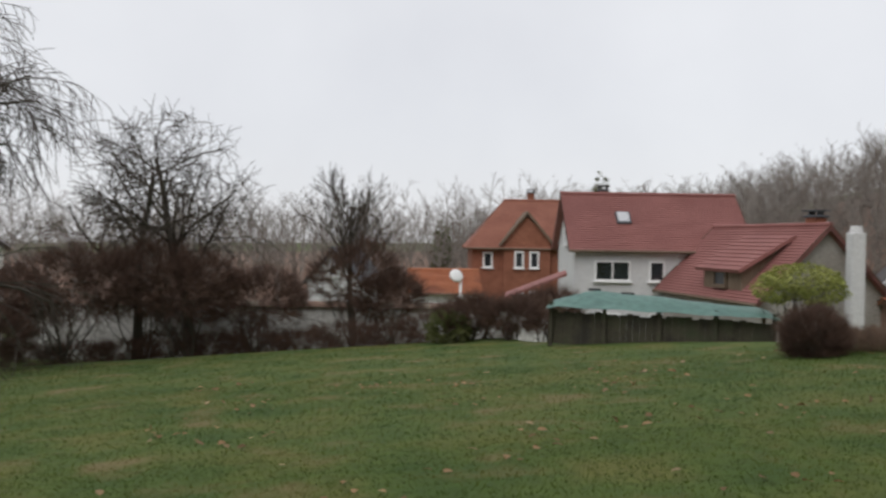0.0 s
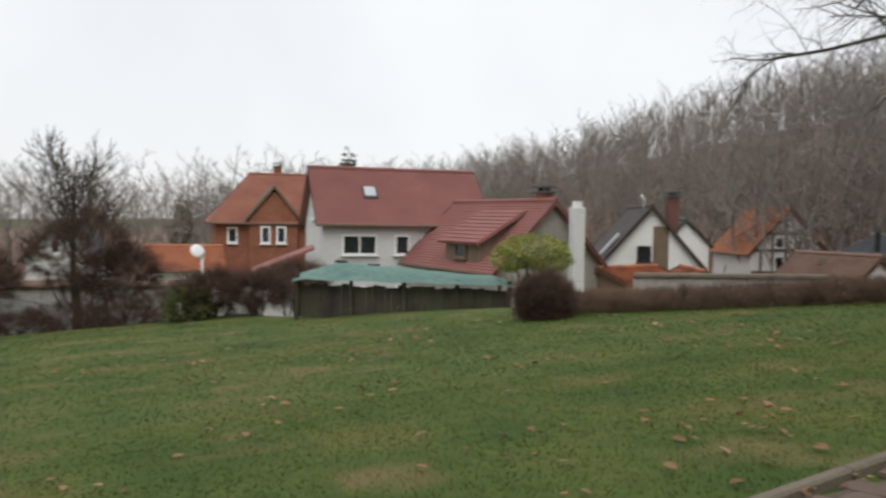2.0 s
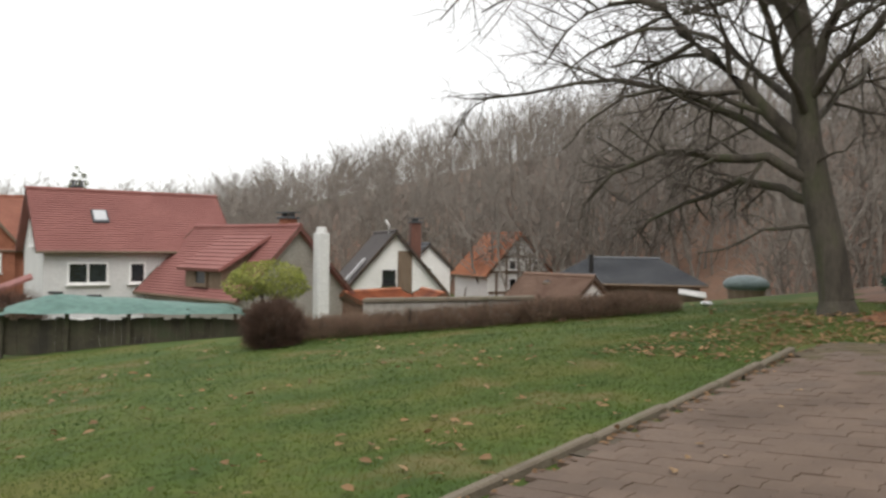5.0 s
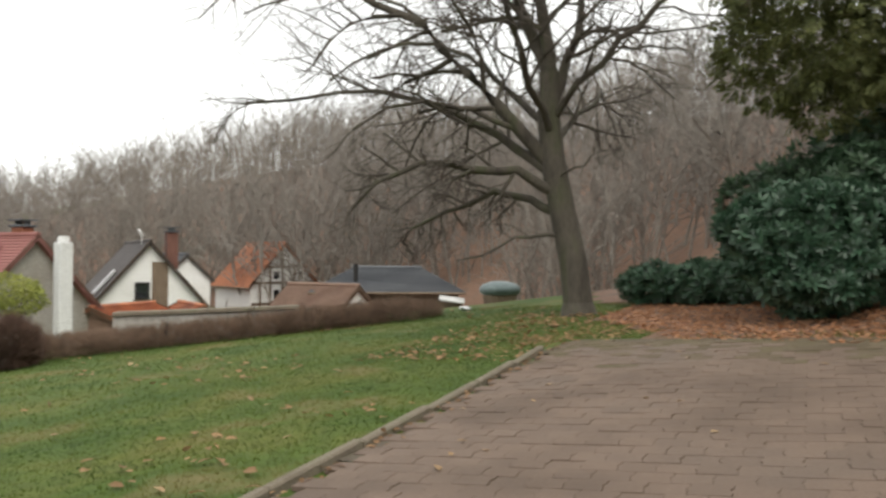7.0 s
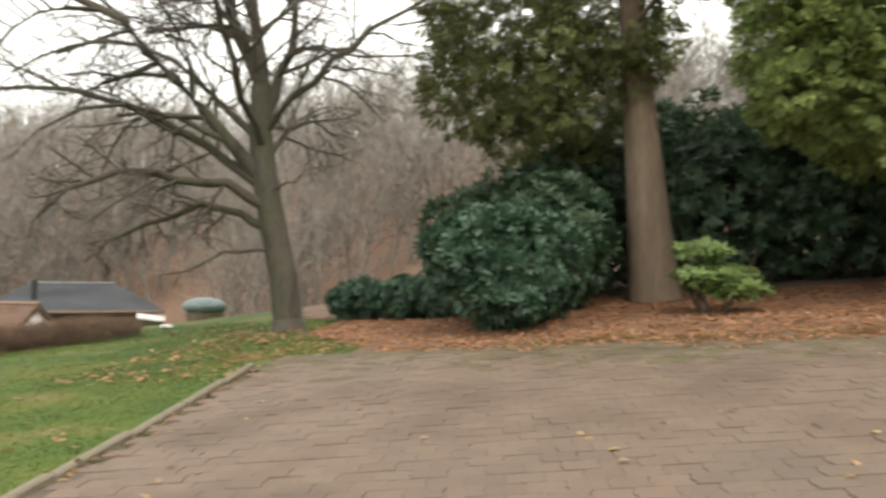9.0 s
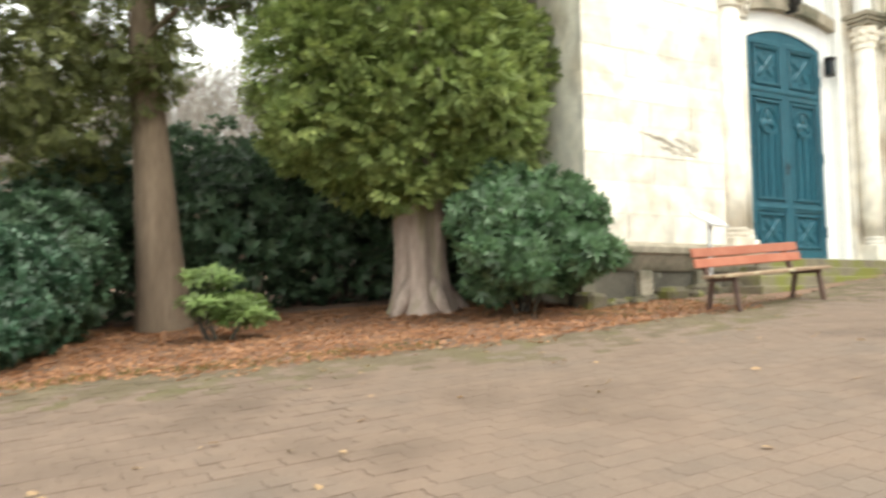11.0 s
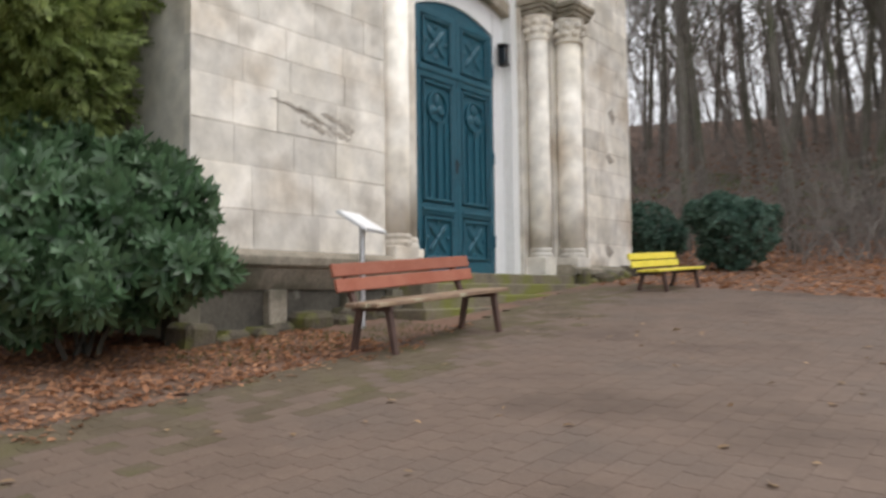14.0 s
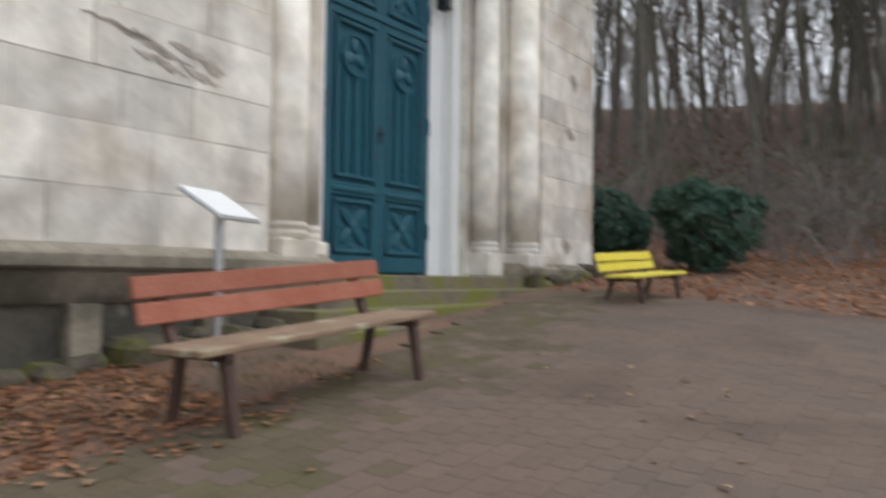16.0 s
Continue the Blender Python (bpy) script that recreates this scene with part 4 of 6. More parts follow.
bush("laurel_bush", 7.6, -25.0, [(0, 0, 0.6, 0.8, 0.8, 0.6)], M_BLUE_BUSH, WHORL, 500, 0.15, 72, "small dark bush among leaf litter", "bush", group="bushes by the wood", height=0.8)
bush("young_shrub", 10.9, -0.75, [(0, 0, 0.5, 0.42, 0.5, 0.12), (0.1, 0.15, 0.85, 0.3, 0.35, 0.1), (-0.1, -0.25, 0.35, 0.35, 0.4, 0.1)],
     M_LIGHT, WHORL_OPEN, 260, 0.13, 73, "small pale green shrub with tiered leaves on leaf litter", "shrub", stems=4, lean=(0, 0, 0.8), height=0.8)


for k, (x, y, s) in enumerate(((27.6, 17.6, 1.0), (27.4, 20.6, 0.55))):
    bush("yellow_sapling", x, y, [(0, 0, 2.0 * s, 0.55 * s, 0.6 * s, 0.9 * s), (0.1, 0.3, 2.8 * s, 0.35 * s, 0.4 * s, 0.6 * s)], M_WILLOW, LEAF1, int(500 * s), 0.14, 80 + k,
         "slender sapling with sparse yellow-green leaves before the wood", "sapling", stems=4, lean=(0, 0, -0.2), height=2.6 * s, group="yellow saplings")


# ---- woods ----
def bare_tree_mesh(height, r, seed, kids, crown_from=0.35, spread=0.6, wob=0.12, up=0.12, near=False):
    """A bare tree of few faces: a trunk, limbs, and twigs of one or two joints."""
    rng = random.Random(seed)
    paths = []
    pts = [Vector((0, 0, -0.5))]
    d = Vector((rng.uniform(-0.05, 0.05), rng.uniform(-0.05, 0.05), 1))
    for k in range(7):
        d = (d + rand_dir(rng) * wob * 0.5).normalized()
        d.z = max(d.z, 0.9)
        pts.append(pts[-1] + d * (height / 7))
    paths.append((pts, r, r * 0.25, 8 if near else 5))
    limbs = []
    for k in range(kids[0]):
        u = crown_from + (0.98 - crown_from) * (k + rng.random()) / kids[0]
        q, dd = along(pts, u)
        a = rng.uniform(0, 6.28)
        nd = (Vector((math.cos(a) * spread, math.sin(a) * spread, 0.75)) + rand_dir(rng) * 0.15).normalized()
        l = height * 0.34 * (1.2 - u) / (1.2 - crown_from) + height * 0.06
        e = q + nd * l * 0.5
        nd2 = (nd + Vector((0, 0, up)) + rand_dir(rng) * wob).normalized()
        limb = [q, e, e + nd2 * l * 0.5]
        paths.append((limb, r * (1.05 - u) * (0.28 if near else 0.45) + 0.012, 0.012, 5 if near else 3))
        for j in range(kids[1]):
            q2, d2 = along(limb, rng.uniform(0.2, 0.99))
            nd3 = (d2 * 0.8 + rand_dir(rng) * 0.8 + Vector((0, 0, up))).normalized()
            l2 = l * rng.uniform(0.25, 0.5)
            twig = [q2, q2 + nd3 * l2]
            paths.append((twig, 0.02 if near else 0.026, 0.006, 3))
            for i in range(kids[2]):
                q3, _ = along(twig, rng.uniform(0.3, 1.0))
                paths.append(([q3, q3 + (nd3 + rand_dir(rng) * 0.8).normalized() * l2 * 0.6], 0.01, 0.004, 3))
    v, f = tubes(paths)
    return np.array([tuple(p) for p in v]), f


def forest(name, spots, templates, mat, seed, label, category):
    """Many bare trees joined into one stand. Spots: x, y, scale, template."""
    rng = random.Random(seed)
    vs, fs, n = [], [], 0
    for x, y, s, k in spots:
        v, f = templates[k]
        a = rng.uniform(0, 6.28)
        c, w = math.cos(a), math.sin(a)
        m = np.array(((c, -w, 0), (w, c, 0), (0, 0, 1))) * s
        vs.append(v @ m.T + np.array((x, y, land(x, y))))
        fs.append(np.array(f) + n)
        n += len(v)
    ob = new(name, mesh_np(name, np.concatenate(vs), np.concatenate(fs), mat))
    return tagged(ob, label, category, kind="stuff")


FAR_TREES = [bare_tree_mesh(13, 0.11, 100 + k, (14, 5, 0), 0.2, 0.85, 0.4, 0.12) for k in range(6)] + [bare_tree_mesh(13, 0.15, 120 + k, (12, 4, 0), 0.2, 0.85, 0.4, 0.12) for k in range(3)]
rng = random.Random(77)
spots = []
while len(spots) < 1400:
    b = rng.uniform(9, 112)
    start = 120 - 92 * smoothstep(5, 75, b)
    start = max(start, 62 if b < 60 else (36 if b < 100 else 40))
    d = start + rng.uniform(0, 1) ** 1.3 * (70 if b < 60 else 50)
    spots.append((math.sin(radians(b)) * d, math.cos(radians(b)) * d, rng.uniform(0.8, 1.15) * (1.0 - 0.36 * smoothstep(48, 66, b)), rng.randrange(6)))
while len(spots) < 2250:
    b = rng.uniform(9, 72)
    d = 120 - 92 * smoothstep(5, 75, b) + rng.uniform(55, 190)
    spots.append((math.sin(radians(b)) * d, math.cos(radians(b)) * d, rng.uniform(0.85, 1.2), rng.randrange(6, 9)))
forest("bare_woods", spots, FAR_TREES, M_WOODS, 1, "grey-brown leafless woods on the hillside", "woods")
spots = []
for k in range(500):
    b, d = rng.uniform(-36, 16), rng.uniform(74, 190)
    spots.append((math.sin(radians(b)) * d, math.cos(radians(b)) * d, rng.uniform(0.7, 1.0), rng.randrange(6)))
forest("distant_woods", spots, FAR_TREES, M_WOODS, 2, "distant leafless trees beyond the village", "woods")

# tall beeches beside the chapel
BEECHES = [bare_tree_mesh(22, 0.22, 200 + k, (22, 9, 4), 0.3, 0.55, 0.2, 0.15, True) for k in range(4)]
BEECH_MESH = [mesh_np("beech", v, f, M_BEECH) for v, f in BEECHES]
rng = random.Random(15)
placed = []
while len(placed) < 105:
    b, d = rng.uniform(143, 205), 26 + 34 * rng.random() ** 0.8
    x, y = math.sin(radians(b)) * d, math.cos(radians(b)) * d
    if all(math.hypot(x - p, y - q) > 1.5 for p, q in placed) and not (x > 9 and y > -20.5):
        placed.append((x, y))
        s = rng.uniform(0.45, 0.9)
        ob = new("beech_tree", BEECH_MESH[rng.randrange(4)])
        ob.matrix_world = pose(x, y, land(x, y), rng.uniform(-3, 3), rng.uniform(-3, 3), rng.uniform(0, 360)) @ Matrix.Diagonal((s, s, 1.0, 1))
        tagged(ob, "tall bare beech with a grey mossy trunk", "tree", "beech wood beside the chapel")
spots = []
for k in range(370):
    b, d = (rng.uniform(100, 222), rng.uniform(46, 105)) if k < 320 else (rng.uniform(138, 206), rng.uniform(55, 120))
    spots.append((math.sin(radians(b)) * d, math.cos(radians(b)) * d, rng.uniform(1.0, 1.5), rng.randrange(6)))
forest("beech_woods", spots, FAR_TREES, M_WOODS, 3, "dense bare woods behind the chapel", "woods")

# brush and saplings at the wood's edge
rng = random.Random(16)
paths = []
for k in range(5600):
    b, d = rng.uniform(64, 212), 24 + 30 * rng.random()
    if k >= 4200:
        b, d = rng.uniform(138, 206), rng.uniform(34, 105)
    x, y = math.sin(radians(b)) * d, math.cos(radians(b)) * d
    if x > 10 and y > -21 or 8 < x < 25 and -20 < y < 6:
        continue
    p = Vector((x, y, land(x, y) - 0.05))
    h = rng.uniform(0.8, 3.6) if k < 4200 else rng.uniform(2.0, 6.5)
    q = p + Vector((rng.gauss(0, 0.25), rng.gauss(0, 0.25), 0.55)) * h
    paths.append(([p, q, q + Vector((rng.gauss(0, 0.3), rng.gauss(0, 0.3), 0.45)) * h], 0.012 + 0.004 * h, 0.004, 3))
    for j in range(4):
        u = rng.uniform(0.3, 0.95)
        s = p.lerp(q, u)
        paths.append(([s, s + Vector((rng.gauss(0, 0.3), rng.gauss(0, 0.3), 0.3)) * h, s + Vector((rng.gauss(0, 0.45), rng.gauss(0, 0.45), 0.5)) * h], 0.009, 0.003, 3))
v, f = tubes(paths)
tagged(new("brushwood", mesh_of("brushwood", v, f, M_WOODS)), "thin bare brushwood and saplings at the wood's edge", "brushwood", kind="stuff")
rng_np = np.random.default_rng(17)
b, d = np.radians(rng_np.uniform(140, 205, 1500)), rng_np.uniform(24, 40, 1500)
p = np.stack((np.sin(b) * d, np.cos(b) * d), 1)
p = p[~((p[:, 0] > 10) & (p[:, 1] > -21))]
cl = rng_np.integers(0, 22, len(p))
cen = np.array([p[i] for i in range(22)])
p = cen[cl] + rng_np.normal(0, 0.9, (len(p), 2))
p3 = np.array([(x, y, land(x, y) + h) for (x, y), h in zip(p, rng_np.uniform(0.8, 3.2, len(p)))])
tagged(new("beech_leaves", mesh_np("beech_leaves", sprig(BROAD, p3, np.tile((0.0, 0, -0.5), (len(p3), 1)), 0.13, rng_np, 0.8), copies(LEAF_F, 7, len(p3)), M_RUST)),
       "dry rust-brown leaves still on young beeches", "leaves", kind="stuff")


# ---- the village: its plan lies a little askew to the drive ----
VILLAGE = pose(-0.58, 0.28, 0.2, 0, 0, -2.9)


def town(x, y):
    q = VILLAGE @ Vector((x, y, 0))
    return q.x, q.y

def slab(bm, pts, thick):
    """A flat plate with these corners as its top, thickened downwards."""
    a = [bm.verts.new(p) for p in pts]
    b = [bm.verts.new((p[0], p[1], p[2] - thick)) for p in pts]
    bm.faces.new(a), bm.faces.new(b[::-1])
    for i in range(len(a)):
        j = (i + 1) % len(a)
        bm.faces.new((a[j], a[i], b[i], b[j]))


def window(parent, m, w, h, panes=1, frame_mat=None, surround=0.1):
    """A window set on a wall: m places its bottom middle, y into the wall."""
    win = new("window")
    win.parent = parent
    win.matrix_local = m
    bm = bmesh.new()
    for x, z, sx, sz in ((0, 0, w, surround), (0, h - surround, w, surround), (-w / 2 + surround / 2, surround, surround, h - 2 * surround), (w / 2 - surround / 2, surround, surround, h - 2 * surround)):
        box(bm, pose(x, -0.02, z), sx, 0.12, sz)
    for k in range(1, panes):
        box(bm, pose(-w / 2 + w * k / panes, -0.02, surround), surround * 0.8, 0.1, h - 2 * surround)
    part("frame", bm, frame_mat or M_WHITE_PAINT, win)
    for k in range(panes):
        bm = bmesh.new()
        box(bm, pose(-w / 2 + w * (k + 0.5) / panes, 0.0, surround * 0.9), w / panes - surround * 0.9, 0.03, h - 1.8 * surround)
        part("pane", bm, M_GLASS, win)
    bm = bmesh.new()
    box(bm, pose(0, -0.08, -0.06), w + 0.15, 0.18, 0.06)
    part("sill", bm, frame_mat or M_WHITE_PAINT, win)
    return win


def tiled_plane(bm, p, q, r, s, rows, thick=0.14):
    """One roof plane from the eave p-q up to the ridge s-r: lapped tile courses on top, a flat underside."""
    p, q, r, s = (Vector(v) for v in (p, q, r, s))
    n = (q - p).cross(s - p).normalized()
    if n.z < 0:
        n = -n
    left, right = [], []
    for k in range(rows):
        for u, lift in ((k / rows, 0.04), ((k + 1) / rows, 0.0)):
            left.append(bm.verts.new(p.lerp(s, u) + n * lift))
            right.append(bm.verts.new(q.lerp(r, u) + n * lift))
    low_l, low_r = [bm.verts.new(v - n * thick) for v in (p, s)], [bm.verts.new(v - n * thick) for v in (q, r)]
    for k in range(len(left) - 1):
        bm.faces.new((left[k], right[k], right[k + 1], left[k + 1]))
    bm.faces.new((low_l[0], low_l[1], low_r[1], low_r[0]))
    bm.faces.new((left[0], low_l[0], low_r[0], right[0])), bm.faces.new((left[-1], right[-1], low_r[1], low_l[1]))
    bm.faces.new(left + [low_l[1], low_l[0]]), bm.faces.new([low_r[0], low_r[1]] + right[::-1])
    bmesh.ops.remove_doubles(bm, verts=bm.verts, dist=0.0005)


def house(name, x, y, yaw, length, half, base, eave, ridge, wall_mat, roof_mat, label, over=0.45, hip=0.0, rows=26, plan=VILLAGE):
    """A house whose ridge runs along its x; heights are absolute. Returns the thing; its origin lies at the base."""
    h = thing(name, plan @ pose(x, y, base, 0, 0, yaw), label, "house")
    e, t, l2 = eave - base, ridge - base, length / 2
    rise = (t - e) / half
    bm = bmesh.new()
    if hip:
        box(bm, I4, length, 2 * half, e)
    else:
        prism(bm, pose(-l2, 0, 0) @ pose(0, 0, 0, 0, 0, 90), [(-half, 0), (half, 0), (half, e - 0.05), (0, t - 0.08), (-half, e - 0.05)], -length)
    part("wall", bm, wall_mat, h)
    o = over
    ez = e - rise * o
    for side in (-1, 1):
        bm = bmesh.new()
        p, q = (-l2 - o, side * (half + o), ez), (l2 + o, side * (half + o), ez)
        r, s = (l2 + o - hip * 1.0, 0, t), (-l2 - o + hip * 1.0, 0, t)
        tiled_plane(bm, p, q, r, s, rows)
        roof = part("roof", bm, roof_mat, h)
    if hip:
        for side in (-1, 1):
            bm = bmesh.new()
            p, q = (side * (l2 + o), -half - o, ez), (side * (l2 + o), half + o, ez)
            r = (side * (l2 + o - hip), 0, t)
            tiled_plane(bm, p, q, r, r, rows)
            part("roof", bm, roof_mat, h)
    else:
        for side in (-1, 1):
            for s2 in (-1, 1):
                bm = bmesh.new()
                a, b = Vector((side * (l2 + o), s2 * (half + o), ez - 0.2)), Vector((side * (l2 + o), 0, t - 0.2))
                slab(bm, [a, b, b + Vector((0, 0, 0.28)), a + Vector((0, 0, 0.28))], 0.01)
                part("barge_board", bm, M_WOOD_BROWN, h)
    bm = bmesh.new()
    rod(bm, (-l2 - o + hip, 0, t + 0.04), (l2 + o - hip, 0, t + 0.04), 0.11, sides=8)
    part("ridge_tile", bm, roof_mat, h)
    for side in (-1, 1):
        bm = bmesh.new()
        rod(bm, (-l2 - o, side * (half + o + 0.06), ez - 0.06), (l2 + o, side * (half + o + 0.06), ez - 0.06), 0.07, sides=8)
        part("gutter", bm, M_WOOD_BROWN, h)
    return h


def chimney(parent, x, y, z, h, mat=M_BRICK, w=0.6):
    bm = bmesh.new()
    box(bm, pose(x, y, z), w, w * 0.8, h, 0.02)
    c = part("chimney", bm, mat, parent)
    bm = bmesh.new()
    box(bm, pose(x, y, z + h), w * 1.3, w * 1.05, 0.1, 0.02)
    for k in (-1, 1):
        box(bm, pose(x + k * w * 0.4, y, z + h + 0.1), 0.08, 0.3, 0.18)
    box(bm, pose(x, y, z + h + 0.28), w * 1.35, w * 1.1, 0.06)
    part("chimney_cap", bm, M_SLATE, c)


# red-roofed house with pale grey walls
B = -4.8
red = house("red_roofed_house", 11.9, 46.0, 0, 9.3, 3.0, B, 1.05, 3.85, M_GREY_RENDER, M_RED_ROOF, "pale grey two-storey house with a dull red tiled roof", 0.4)
for x, w, n in ((-2.62, 1.95, 2), (-0.22, 0.85, 1), (2.6, 0.85, 1)):
    window(red, pose(x, -3.04, -1.0 - B), w, 1.12, n)
for x in (-2.8, 0, 2.6):
    window(red, pose(x, -3.04, -3.9 - B), 1.2, 1.2, 1)
window(red, pose(-4.69, 0, 0.9 - B, 0, 0, -90), 0.8, 1.0)
bm = bmesh.new()
box(bm, pose(-1.75, -1.5, 2.4 - B, 43, 0, 0), 0.8, 0.95, 0.16)
part("skylight_frame", bm, M_SLATE, red)
bm = bmesh.new()
box(bm, pose(-1.75, -1.5, 2.46 - B, 43, 0, 0), 0.62, 0.76, 0.14)
part("skylight_pane", bm, M_METAL, red, "bright skylight reflecting the sky")
chimney(red, -2.4, 0.9, 3.0 - B, 1.1, M_BROWN_ROOF, 0.5)
for x in (0.9, 4.5):
    bm = bmesh.new()
    rod(bm, (x, -3.08, 0), (x, -3.08, 5.3), 0.05)
    part("downpipe", bm, M_GREY_RENDER, red)
annex = house("red_roofed_wing", 15.8, 38.75, -78.7, 8.8, 3.1, -4.8, -1.05, 1.98, M_DULL_RENDER, M_RED_ROOF, "low wing with a steep red roof and grey gable", 0.35)
# shed dormer on the near slope of the wing
bm = bmesh.new()
tiled_plane(bm, (-0.6, -3.4, 4.75), (3.2, -3.4, 4.75), (3.2, -0.6, 6.35), (-0.6, -0.6, 6.35), 9)
part("dormer_roof", bm, M_RED_ROOF, annex)
bm = bmesh.new()
prism(bm, pose(-0.3, 0, 0) @ pose(0, 0, 0, 0, 0, 90), [(-3.05, 3.7), (-3.05, 4.78), (-0.8, 6.1), (-0.8, 5.6)], -3.2)
part("dormer_wall", bm, M_WOOD_BROWN, annex)
window(annex, pose(1.2, -3.08, 3.95), 1.1, 0.75, 1, M_WOOD_BROWN)
chimney(annex, 3.4, 0.25, 6.0, 1.15, M_BRICK, 0.7)
flue = thing("flue_pipe", VILLAGE @ pose(17.35, 33.2, -4.82), "pale grey rendered flue stack beside the gable", "chimney")
bm = bmesh.new()
box(bm, I4, 0.58, 0.58, 6.5, 0.04)
part("flue_body", bm, M_GREY_RENDER, flue)
bm = bmesh.new()
rod(bm, (0, 0, 6.5), (0, 0, 6.78), 0.27, 0.22, 14)
part("cap", bm, M_GREY_RENDER, flue)

# brick house with a gabled bay
brick = house("brick_house", 7.6, 65.4, 0, 10.4, 4.6, -5.2, 0.9, 4.35, M_BRICK, M_HOUSE_ROOF, "orange-red brick house with hipped tile roof and gabled bay", 0.5, 3.2)
bm = bmesh.new()
prism(bm, pose(-1.05, -5.0, 0), [(-1.75, 0), (1.75, 0), (1.75, 6.2), (0.9, 7.3), (0, 8.1), (-0.9, 7.3), (-1.75, 6.2)], 3.0)
bay = part("gabled_bay", bm, M_BRICK, brick)
bm = bmesh.new()
for s in (-1, 1):
    slab(bm, [(-1.05 + s * 2.1, -5.25, 6.05), (-1.05, -5.25, 8.55), (-1.05, -2.0, 8.55), (-1.05 + s * 2.1, -2.0, 6.05)], 0.25)
part("bay_roof", bm, M_WOOD_BROWN, brick, "dark timber gable edge")
for x in (-1.65, -0.5):
    window(brick, pose(x, -5.03, 4.2), 0.72, 1.3, 1, None, 0.13)
    window(brick, pose(x, -5.03, 1.2), 0.72, 1.3, 1, None, 0.13)
window(brick, pose(-4.0, -4.63, 4.2), 0.75, 1.2, 1, None, 0.13)
chimney(brick, -0.2, 0.6, 8.9, 1.3, M_BRICK, 0.55)
lean_to = thing("lean_to_roof", VILLAGE @ pose(4.9, 39.6, -4.7, 0, 0, 8), "small lean-to with a faded red sheet roof", "shed")
bm = bmesh.new()
slab(bm, [(-1.9, -0.8, 3.1), (1.2, -0.8, 4.25), (1.7, 1.2, 4.35), (-1.4, 1.2, 3.2)], 0.12)
part("roof", bm, M_RED_ROOF, lean_to)
bm = bmesh.new()
box(bm, pose(0, 0.2, 0), 2.4, 1.6, 3.1)
part("wall", bm, M_WOOD_BROWN, lean_to)

# white gabled house
white = house("white_gabled_house", 30.1, 48.5, 67, 10, 3.1, -5.0, -1.5, 2.05, M_WHITE_RENDER, M_DARK_ROOF, "white rendered house with dark tiled roof and gable", 0.35)
window(white, pose(-5.03, 0.42, 3.55, 0, 0, -90), 0.85, 1.0, 1, M_BLACK)
bm = bmesh.new()
box(bm, pose(-5.02, -0.62, 0), 0.07, 0.95, 5.8)
part("clad_strip", bm, M_WOOD_BROWN, white, "brown timber-clad strip on the gable")
bm = bmesh.new()
box(bm, pose(-3.4, 2.35, 4.5, -49, 0, 0), 0.8, 1.9, 0.14)
part("skylight", bm, M_METAL, white, "bright skylight")
chimney(white, -2.5, -1.75, 4.6, 3.1, M_OLD_BRICK, 0.85)
bm = bmesh.new()
bmesh.ops.create_uvsphere(bm, u_segments=16, v_segments=6, radius=0.32, matrix=pose(-3.5, 0.3, 7.6, 60, 0, 0) @ Matrix.Diagonal((1, 1, 0.22, 1)))
rod(bm, (-3.5, 0.25, 6.9), (-3.5, 0.25, 7.6), 0.025)
part("satellite_dish", bm, M_WHITE_PAINT, white, smooth=True)
for k, (x, y, s) in enumerate(((21.5, 35.5, 2.2), (24.2, 34.0, 1.6))):
    shed = house("garden_shed", x, y, 20 + 50 * k, 4.2, s, -4.8, -2.0, -1.25, M_BROWN_ROOF, M_ORANGE_ROOF, "low shed with faded orange tiles", 0.2)

# half-timbered house with an orange roof
timber = house("half_timbered_house", 50.6, 55.0, 76, 6.6, 3.3, -5.2, -0.9, 2.6, M_WHITE_RENDER, M_ORANGE_ROOF, "half-timbered white house with an orange tiled roof", 0.35, plan=I4)
for k, (y, z0, z1, a) in enumerate(((-2.2, 0, 4.6, 0), (-1.0, 0, 6.0, 0), (0.2, 0, 7.2, 0), (1.4, 0, 5.6, 0), (2.4, 0, 4.4, 0))):
    bm = bmesh.new()
    box(bm, pose(-3.33, y, z0), 0.08, 0.2, z1)
    part("timber", bm, M_WOOD_BROWN, timber)
for z, w in ((2.4, 6.4), (4.2, 6.2), (5.6, 3.6)):
    bm = bmesh.new()
    box(bm, pose(-3.34, 0, z), 0.08, w, 0.2)
    part("timber", bm, M_WOOD_BROWN, timber)
for y in (-1.6, 0.8):
    window(timber, pose(-3.32, y, 4.5, 0, 0, -90), 0.8, 0.9)
    window(timber, pose(-3.32, y, 2.7, 0, 0, -90), 0.8, 1.1)
shed = house("brown_roofed_barn", 34.15, 32.45, 92, 5.0, 1.7, -4.8, -1.6, -0.3, M_WHITE_RENDER, M_BROWN_ROOF, "low barn with faded brown tiles and a white gable", 0.25, plan=I4)
slate = house("slate_roofed_hall", 39.2, 31.7, -51, 8.4, 3.4, -4.8, -0.55, 0.68, M_WOOD_BROWN, M_SLATE, "long low building with a grey slate hipped roof", 0.4, 2.4, plan=I4)
bm = bmesh.new()
rod(bm, (-1.9, -2.2, 4.2), (-1.9, -2.2, 5.75), 0.14)
part("stove_pipe", bm, M_BLACK, slate)
left_white = house("white_house", -28.2, 43, 118, 9, 4, -5, 0.6, 3.6, M_WHITE_RENDER, M_DARK_ROOF, "white house half hidden behind bare trees", 0.4)
for x in (-2, 0.5, 3):
    window(left_white, pose(x, 4.04, 3.6, 0, 0, 180), 0.9, 1.2)
